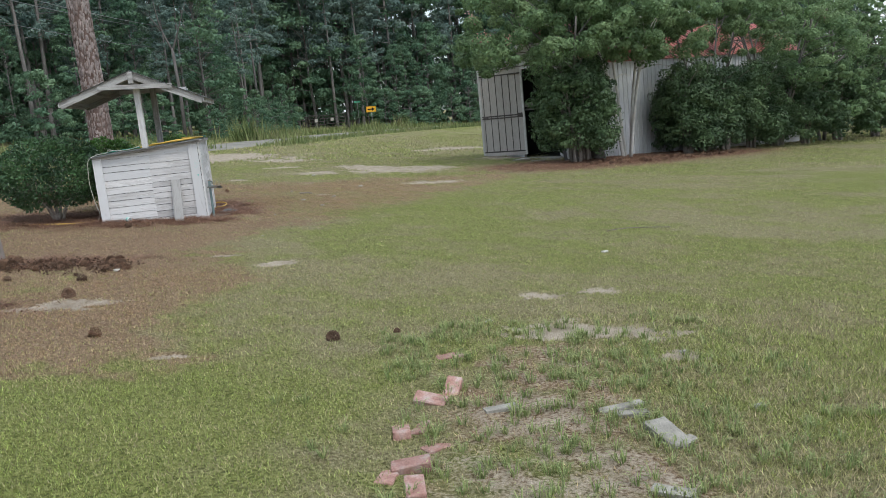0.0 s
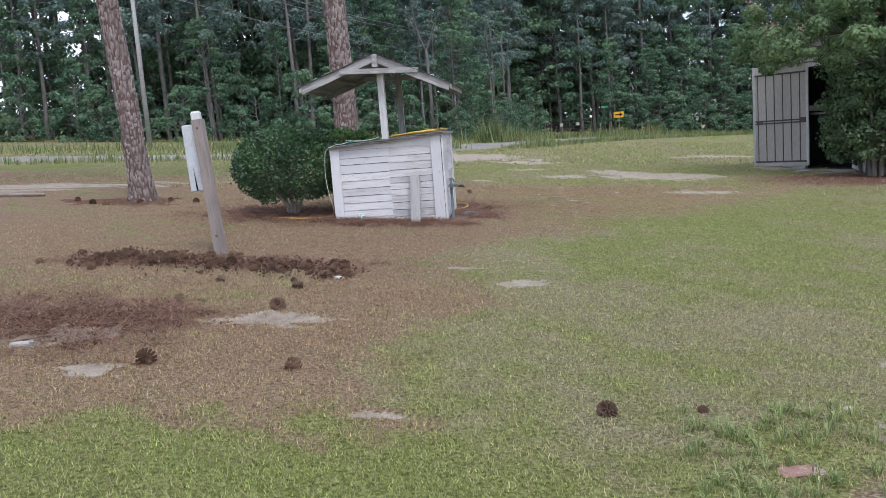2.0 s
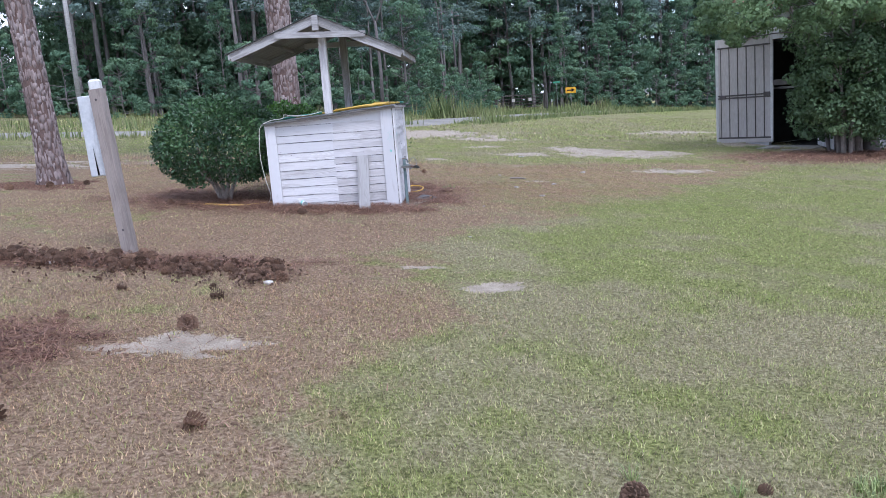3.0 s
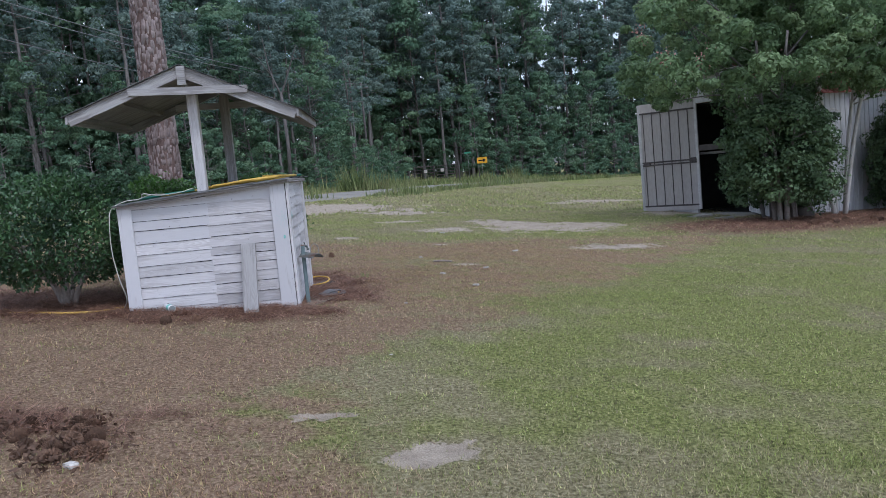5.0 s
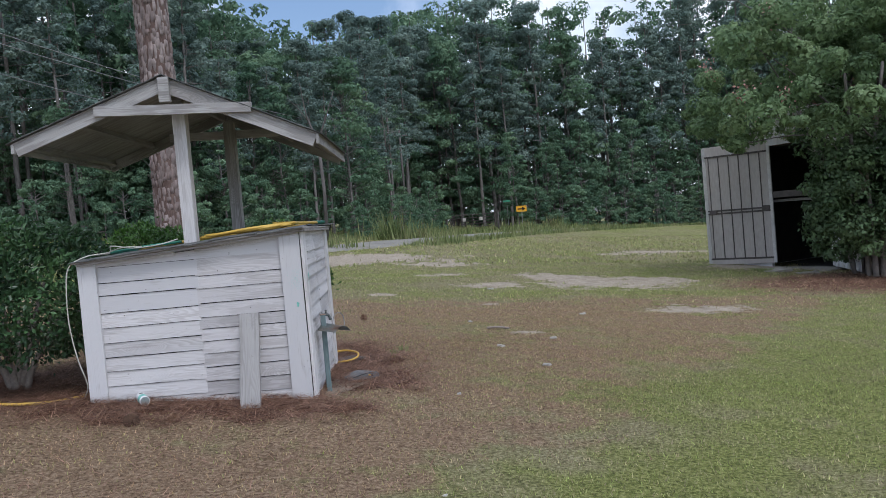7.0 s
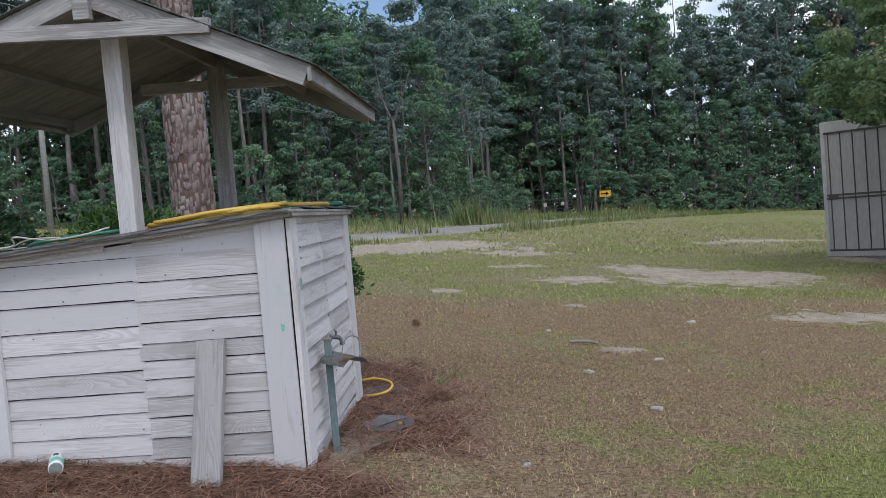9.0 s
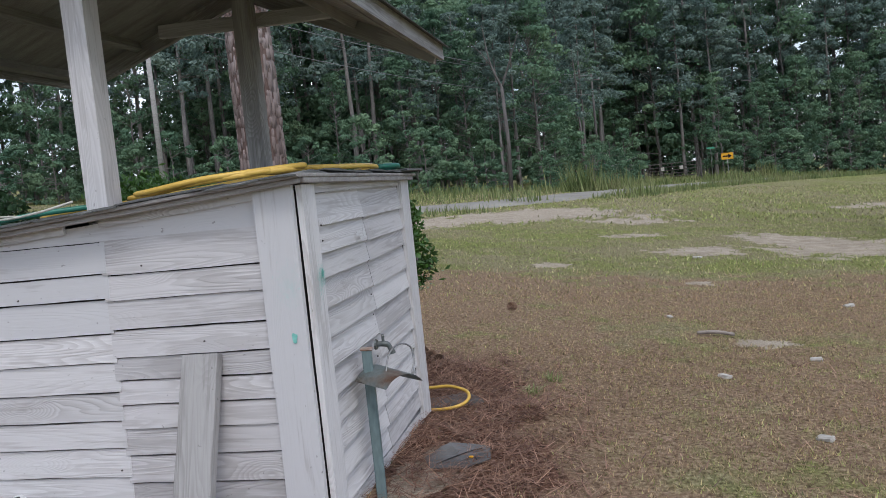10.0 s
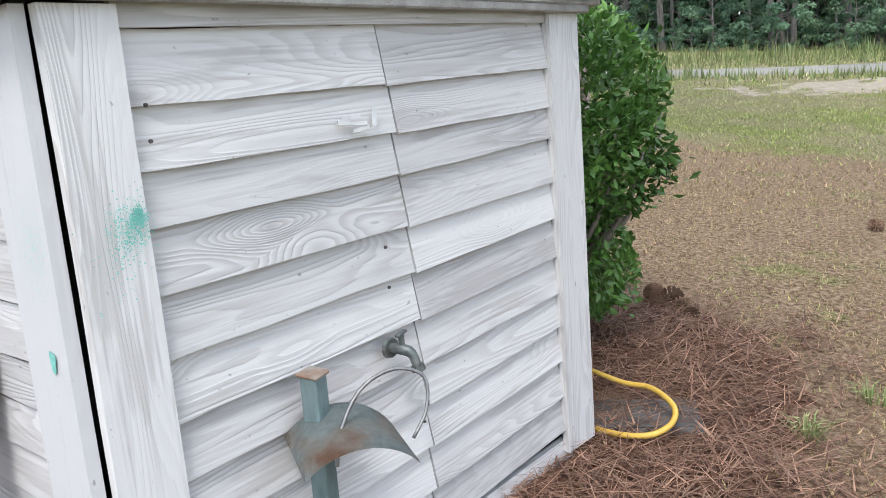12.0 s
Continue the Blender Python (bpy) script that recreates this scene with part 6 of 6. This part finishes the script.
utility_pole(-17.9, 29.3, 9.8, M_GREYWOOD)
utility_pole(-1.0, 74.0, 9.8, M_SNAG)
for dz, dx in ((0.0, -0.6), (0.0, 0.6), (-1.6, 0.0)):
    a, b = Vector((-17.9 + dx, 29.3 + dx * 0.5, gz(-17.9, 29.3) + 9.6 + dz)), Vector((-1.0 + dx, 74.0 + dx * 0.5, gz(-1.0, 74.0) + 9.6 + dz))
    c = a + (a - b) * 1.2
    for p, q in ((a, b), (a, c)):
        pts = [p.lerp(q, t) - Vector((0, 0, 4 * 0.9 * t * (1 - t))) for t in np.linspace(0, 1, 16)]
        tagged(new("power_line", finish("power_line", tube_bm(pts, 0.022, 5), M_METAL)), "slack grey power line along the road", "power line", "power lines")


def arrow_sign():
    x, y = 12.4, 94.0
    zc = 1.95
    ob = thing("road_sign", pose(x, y, gz(x, y), 0, 0, -8), "yellow road sign with a black arrow pointing along the curve", "road sign")
    h = zc - gz(x, y)
    part("sign_post", box_bm(0.08, 0.06, h + 0.5, 0.005), M_METAL, ob, m=pose(0, 0.05, h / 2 - 0.1))
    part("panel", box_bm(1.25, 0.02, 0.72, 0.004), M_SIGN, ob, m=pose(0, 0, h))
    bm = bmesh.new()
    pts = [(-0.46, -0.07), (0.10, -0.07), (0.10, -0.24), (0.48, 0.0), (0.10, 0.24), (0.10, 0.07), (-0.46, 0.07)]
    bm.faces.new([bm.verts.new((u, 0, v)) for u, v in pts])
    bmesh.ops.solidify(bm, geom=bm.faces[:], thickness=0.006)
    part("arrow", bm, M_SIGNBLACK, ob, m=pose(0, -0.018, h))
    x, y = 10.8, 95.0
    st = thing("street_sign", pose(x, y, gz(x, y), 0, 0, -8), "small green street name sign on a thin post", "street sign")
    part("sign_post", tube_bm([(0, 0, -0.4), (0, 0, 3.4)], 0.03, 8), M_METAL, st)
    part("panel", box_bm(0.85, 0.02, 0.2, 0.003), M_SIGNGREEN, st, m=pose(0, -0.04, 3.3))


arrow_sign()


def gate():
    x, y = 5.75, 82.0
    ob = thing("farm_gate", pose(x, y, gz(x, y), 0, 0, 4), "dark tubular farm gate with two small white notices", "gate")
    for k in range(5):
        part("rail", tube_bm([(-2.4, 0, 0.35 + 0.32 * k), (2.4, 0, 0.35 + 0.32 * k)], 0.035, 6), M_DARKRAIL, ob)
    for k in (-2.4, 0.0, 2.4):
        part("upright", tube_bm([(k, 0, 0.1), (k, 0, 1.72)], 0.045, 6), M_DARKRAIL, ob)
    for k in (-0.9, 0.9):
        part("notice", box_bm(0.34, 0.02, 0.34, 0.004), M_PAPER, ob, "small white notice", m=pose(k, -0.05, 1.15))
    for k in (-2.75, 2.75):
        part("gate_post", tube_bm([(k, 0, -0.4), (k, 0, 1.9)], 0.10, 8), M_SNAG, ob)


gate()


def camper():
    x, y = 42.5, 37.0
    ob = thing("camper_trailer", pose(x, y, gz(x, y), 0, 0, 32), "white camper trailer parked beyond the shrubs", "trailer")
    part("body", box_bm(6.4, 2.3, 2.1, 0.12), M_SHEDWALL, ob, m=pose(0, 0, 1.75))
    for k in (-1.8, 0.2, 2.0):
        part("window", box_bm(0.9, 0.03, 0.55, 0.02), M_SIGNBLACK, ob, "dark window", m=pose(k, -1.16, 2.0))
    for k in (-0.5, 0.5):
        bm = bmesh.new()
        bmesh.ops.create_cone(bm, cap_ends=True, segments=20, radius1=0.34, radius2=0.34, depth=0.22, matrix=pose(k, -1.0, 0.34, 90, 0, 0))
        part("wheel", bm, M_DARK, ob, "dark rubber wheel")
    part("bumper", box_bm(6.5, 0.08, 0.14, 0.02), M_PANEL, ob, m=pose(0, -1.15, 0.62))
    part("chassis", box_bm(6.0, 1.6, 0.3, 0.02), M_DARK, ob, m=pose(0, 0, 0.62))
    part("jack", tube_bm([(-2.9, 0, -0.02), (-2.9, 0, 0.6)], 0.05, 8), M_METAL, ob)


camper()


# ---- yard things ----
def meter_post():
    x, y = -2.055, -2.87
    ob = thing("service_post", pose(x, y, gz(x, y), 0, -3.8, 0), "weathered square wooden post with a pale metal box on it", "post")
    h = 1.45
    bm = plank_mesh(h + 0.1, 0.105, 0.105)
    part("post", bm, M_POSTWOOD, ob, m=Matrix.Translation((0.0, -0.0525, h / 2 - 0.05)) @ pose(0, 0, 0, 0, -90, 0) @ Matrix.Translation((0, 0, -0.0525)))
    part("cap", box_bm(0.10, 0.09, 0.13, 0.02), M_PALEPLASTIC, ob, "white plastic cap on a pipe", m=pose(-0.055, 0.11, 1.48))
    part("conduit", tube_bm([(-0.06, 0.10, -0.05), (-0.06, 0.10, 1.45)], 0.022, 8), M_PALEPLASTIC, ob, "white conduit", smooth=True)
    part("metal_box", box_bm(0.15, 0.28, 0.70, 0.008), M_PANEL, ob, "pale grey sheet metal box", m=pose(-0.135, 0.16, 1.06, 0, 1.5, 0))
    bm = bmesh.new()
    bm.faces.new([bm.verts.new(c) for c in ((-0.006, 0, 0), (0.012, 0, 0), (0.0, 0, 0.27))])
    bmesh.ops.solidify(bm, geom=bm.faces[:], thickness=0.004)
    part("slot", bm, M_DARK, ob, m=pose(-0.145, 0.014, 0.72))
    for z in (1.36, 0.22):
        part("bolt", tube_bm([(0, -0.058, z), (0, -0.048, z)], 0.010, 8), M_DARKRAIL, ob)


meter_post()


def cone_mesh():
    """An opened pine cone: whorls of thick, out-turned scales round a core."""
    bm = bmesh.new()
    tube_bm([(0, 0, 0.005), (0, 0, 0.06), (0, 0, 0.105)], [0.018, 0.016, 0.006], 6, bm)
    for ring_i in range(7):
        z = 0.012 + 0.0135 * ring_i
        r = 0.056 * math.sin(math.pi * (0.28 + 0.62 * ring_i / 6.5)) + 0.006
        for k in range(9):
            a = 2 * math.pi * (k + 0.5 * (ring_i % 2)) / 9
            c, s = math.cos(a), math.sin(a)
            w = 0.0115
            lift = 0.004 + 0.0025 * ring_i
            tip = Vector((c * r, s * r, z + lift))
            root = Vector((c * 0.012, s * 0.012, z))
            side = Vector((-s, c, 0)) * w
            up = Vector((0, 0, 0.006))
            vs = [bm.verts.new(p) for p in (root, tip - side, tip + side, tip + Vector((c, s, 0)) * 0.007 + up * 0.4, tip + up)]
            for f in ((0, 1, 4), (0, 4, 2), (1, 3, 4), (3, 2, 4), (0, 2, 1), (1, 2, 3)):
                bm.faces.new([vs[i] for i in f])
    return bm


CONE = finish("cone_scales", cone_mesh(), M_CONE)
first_cone = thing("pine_cone", pose(-0.79, -5.02, gz(-0.79, -5.02), 62, 0, 20), "open brown pine cone lying on the lawn", "pine cone")
part("cone_body", CONE, M_CONE, first_cone)
crng = random.Random(14)


def cone_at(x, y, s, up=0.0):
    s *= 0.88
    m = Matrix.Translation((x, y, gz(x, y) + 0.030 * s + up)) @ pose(0, 0, 0, crng.uniform(50, 115), 0, 0) @ pose(0, 0, 0, 0, 0, crng.uniform(0, 360))
    m = Matrix.Translation(m.translation) @ pose(0, 0, 0, 0, 0, crng.uniform(0, 360)) @ m.to_3x3().to_4x4() @ Matrix.Diagonal((s, s, s, 1)) @ Matrix.Translation((0, 0, -0.05))
    return copy_thing(first_cone, m)


for x, y, s in ((-1.17, -6.52, 1.15), (-0.24, -6.54, 1.0), (-0.82, -4.36, 1.0), (-1.63, -4.93, 0.8), (1.60, -7.14, 0.95), (-1.58, -4.14, 0.75), (2.10, -7.05, 0.5), (-1.0, -0.55, 0.9), (-0.75, -0.50, 0.7),
                (-3.55, -3.0, 0.9), (-3.75, -3.45, 0.7), (-6.0, 1.75, 1.0), (-5.2, 1.8, 1.0), (-6.4, 2.0, 0.9), (-4.9, 2.3, 0.9), (-4.4, 2.2, 1.0), (-2.55, -0.12, 0.9), (-2.75, 0.0, 0.9), (-5.7, 1.6, 1.1), (-0.27, 2.68, 0.9), (-0.38, 2.74, 0.8), (-0.19, 2.60, 0.7), (-0.12, 2.54, 0.6), (-0.31, 2.60, 0.8), (0.07, 4.66, 0.8)):
    cone_at(x, y, s)
for i in range(170):
    t = crng.uniform(0, 1)
    x = -3.35 + 2.95 * t + 0.10 * math.sin(t * 31) + crng.gauss(0, 0.06)
    y = -3.18 - 0.55 * t * t + crng.gauss(0, 0.10 + 0.10 * (0.5 + 0.5 * math.sin(t * 17)))
    tagged(cone_at(x, y, crng.uniform(0.42, 0.88), crng.uniform(0, 0.012)), "weathered pine cone in the raked row", group="raked row of pine cones")
def cone_scales_strewn():
    """Broken cone scales and bark chips raked into the row, and on the heap of red litter."""
    n = 2400
    t = grng.uniform(0, 1, n)
    x = -3.45 + 3.05 * t + 0.10 * np.sin(t * 31) + grng.normal(0, 0.07, n)
    y = -3.18 - 0.60 * t * t + grng.normal(0, 1, n) * (0.14 + 0.09 * (0.5 + 0.5 * np.sin(t * 17)))
    k = grng.uniform(0, 1, n) < 0.15
    x, y = np.where(k, grng.normal(-2.3, 0.5, n), x), np.where(k, grng.normal(-5.65, 0.38, n), y)
    c = np.c_[x, y, surface_z(x, y) + grng.uniform(0.004, 0.045, n) * np.where(k, 0.4, 1)]
    v, f = leaf_arrays(c, np.zeros_like(c), grng, 0.040, 0.026, 0.0)
    tagged(new("cone_scales", raw_mesh("cone_scales", v, f, M_CONE)), "broken dark brown cone scales and bark chips", "pine litter", kind="stuff")


cone_scales_strewn()
for i in range(46):
    u, v = crng.uniform(-1.2, 6.0), crng.gauss(-0.75, 0.35)
    x, y = 10.6 + 0.857 * u - 0.515 * v, 10.4 + 0.515 * u + 0.857 * v
    tagged(cone_at(x, y, crng.uniform(0.9, 1.5)), "pine cone in the needle litter by the shed", group="pine cones by the shed")


def brick_bm():
    bm = box_bm(0.20, 0.095, 0.06, 0.006, jitter=0.003)
    return bm


BRICK = finish("brick_body", brick_bm(), M_BRICK, False)
for x, y, rz, rx, ry, dz in ((2.38, -7.72, 10, 4, 0, -0.015), (2.26, -8.42, 60, 8, -28, 0.015), (2.10, -8.56, -25, 20, 12, 0.012), (1.86, -9.0, 85, 0, 10, 0.005), (1.97, -8.96, 70, -12, 4, -0.012), (1.85, -9.44, -8, 6, -6, 0.025), (1.83, -9.68, 84, 2, -4, 0.012), (1.80, -9.93, 86, 0, 2, 0.01), (1.72, -9.50, 70, 0, 6, -0.015), (2.03, -9.22, 30, 0, 6, -0.018)):
    ob = thing("brick", pose(x, y, gz(x, y) - 0.006 + dz, rx, ry, rz), "loose old red brick edging the path", "brick", "bricks along the path")
    part("body", BRICK, M_BRICK, ob)
for x, y, sx, sy, sz, rz, rx in ((2.47, -8.80, 0.20, 0.07, 0.035, 4, 0), (3.14, -8.98, 0.28, 0.06, 0.05, 6, 10), (3.16, -9.08, 0.20, 0.06, 0.045, -12, 0), (3.24, -9.38, 0.14, 0.26, 0.06, 12, 14), (3.30, -9.44, 0.13, 0.06, 0.03, 10, 0), (2.97, -10.0, 0.20, 0.06, 0.05, -40, 6), (3.05, -10.15, 0.16, 0.06, 0.05, -30, 0), (8.75, 12.75, 0.55, 0.40, 0.06, 20, 0), (9.15, 12.1, 0.45, 0.30, 0.05, -15, 0), (9.0, 13.5, 0.50, 0.40, 0.06, 40, 0), (3.95, -9.1, 0.07, 0.05, 0.03, 0, 0), (4.02, -8.0, 0.06, 0.05, 0.03, 0, 0)):
    ob = thing("concrete_piece", pose(x, y, gz(x, y) + sz * 0.12, rx, 0, rz), "broken piece of pale concrete in the grass", "concrete piece", "broken concrete by the path" if y < 0 else "stepping slabs by the shed")
    part("body", box_bm(sx, sy, sz, 0.005, jitter=0.006), M_CONCRETE, ob)
for x, y, s in ((2.86, -6.95, 0.035), (-2.14, -6.3, 0.09), (4.9, -4.3, 0.05), (-2.5, -3.4, 0.05), (-0.55, -3.95, 0.05), (2.0, 9.0, 0.08), (0.95, -1.9, 0.02), (1.6, 2.4, 0.05), (2.2, 2.9, 0.05), (1.9, 1.3, 0.05), (1.1, 0.2, 0.03), (2.9, 5.0, 0.06), (1.4, 4.4, 0.04)):
    ob = thing("stone", pose(x, y, gz(x, y) + s * 0.15, 0, 0, x * 77), "small pale flat stone on the lawn", "stone", "stones on the lawn")
    part("body", box_bm(s * 1.5, s, s * 0.45, s * 0.12, jitter=s * 0.08), M_PAPER, ob)


def folded_sheet():
    ob = thing("plastic_sheet", pose(0.36, 0.76, gz(0.36, 0.76) + 0.012, 0, 0, 18), "cracked grey-black plastic lid lying in the needles", "plastic lid")
    bm = bmesh.new()
    pts = [(-0.13, -0.07, 0.005), (0.02, -0.10, 0.0), (0.13, -0.04, 0.0), (0.15, 0.10, 0.012), (-0.02, 0.12, 0.045), (-0.14, 0.06, 0.012), (0.0, 0.0, 0.026)]
    v = [bm.verts.new(p) for p in pts]
    for a, b in ((0, 1), (1, 2), (2, 3), (3, 4), (4, 5), (5, 0)):
        bm.faces.new((v[6], v[a], v[b]))
    bmesh.ops.subdivide_edges(bm, edges=bm.edges[:], cuts=2, use_grid_fill=True)
    for q in bm.verts:
        q.co.z += random.uniform(-0.004, 0.004)
    bmesh.ops.solidify(bm, geom=bm.faces[:], thickness=0.006)
    part("sheet", bm, M_BLACKSHEET, ob)
    part("crack", tube_bm(curve_pts([(-0.10, -0.05, 0.013), (-0.02, -0.02, 0.024), (0.06, 0.035, 0.022), (0.11, 0.07, 0.016)], 12), 0.003, 5), M_SIGNBLACK, ob)
    bm = bmesh.new()
    bmesh.ops.create_icosphere(bm, subdivisions=2, radius=0.011)
    part("yellow_spot", bm, M_SIGN, ob, "small yellow spot", m=pose(0.05, -0.025, 0.016) @ Matrix.Diagonal((1, 1, 0.5, 1)))
    flat = thing("plastic_sheet", pose(0.12, 1.62, gz(0.12, 1.62) + 0.012, 0, 0, 30), "flat dark sheet under the hose loop", "plastic sheet")
    part("sheet", box_bm(0.34, 0.22, 0.010, 0.002, jitter=0.005), M_BLACKSHEET, flat)


folded_sheet()


def old_can():
    x, y = -1.09, -0.075
    ob = thing("spray_can", pose(x, y, gz(x, y) + 0.034, 0, 0, 118), "empty white and teal can lying against the well house", "can")
    part("body", tube_bm([(-0.10, 0, 0), (-0.096, 0, 0), (0.096, 0, 0), (0.10, 0, 0)], [0.030, 0.033, 0.033, 0.030], 18), M_CAN, ob, smooth=True)
    part("label_band", tube_bm([(-0.07, 0, 0), (0.0, 0, 0)], [0.0335, 0.0335], 18), M_TEAL, ob, "teal printed band")
    part("dark_bar", box_bm(0.03, 0.022, 0.004, 0.001), M_SIGNBLACK, ob, m=pose(0.05, 0, 0.0325))
    part("end_cap", tube_bm([(-0.104, 0, 0), (-0.099, 0, 0)], [0.028, 0.029], 18), M_RUST, ob, "rusty open end")


old_can()

for i, (ctrl, r) in enumerate((([(-9.0, 2.5, 0), (-8.3, 2.9, 0), (-7.6, 3.0, 0)], 0.03), ([(1.55, 3.6, 0), (1.68, 3.62, 0), (1.8, 3.58, 0)], 0.014), ([(5.5, -2.9, 0), (5.9, -2.8, 0), (6.4, -2.9, 0)], 0.006))):
    pts = [(x, y, gz(x, y) + r + 0.012 + z) for x, y, z in ctrl]
    tagged(new("fallen_twig", finish("fallen_twig", tube_bm(curve_pts(pts, 12), r, 6), M_TWIG, True)), "grey fallen twig on the lawn", "twig", "fallen twigs")
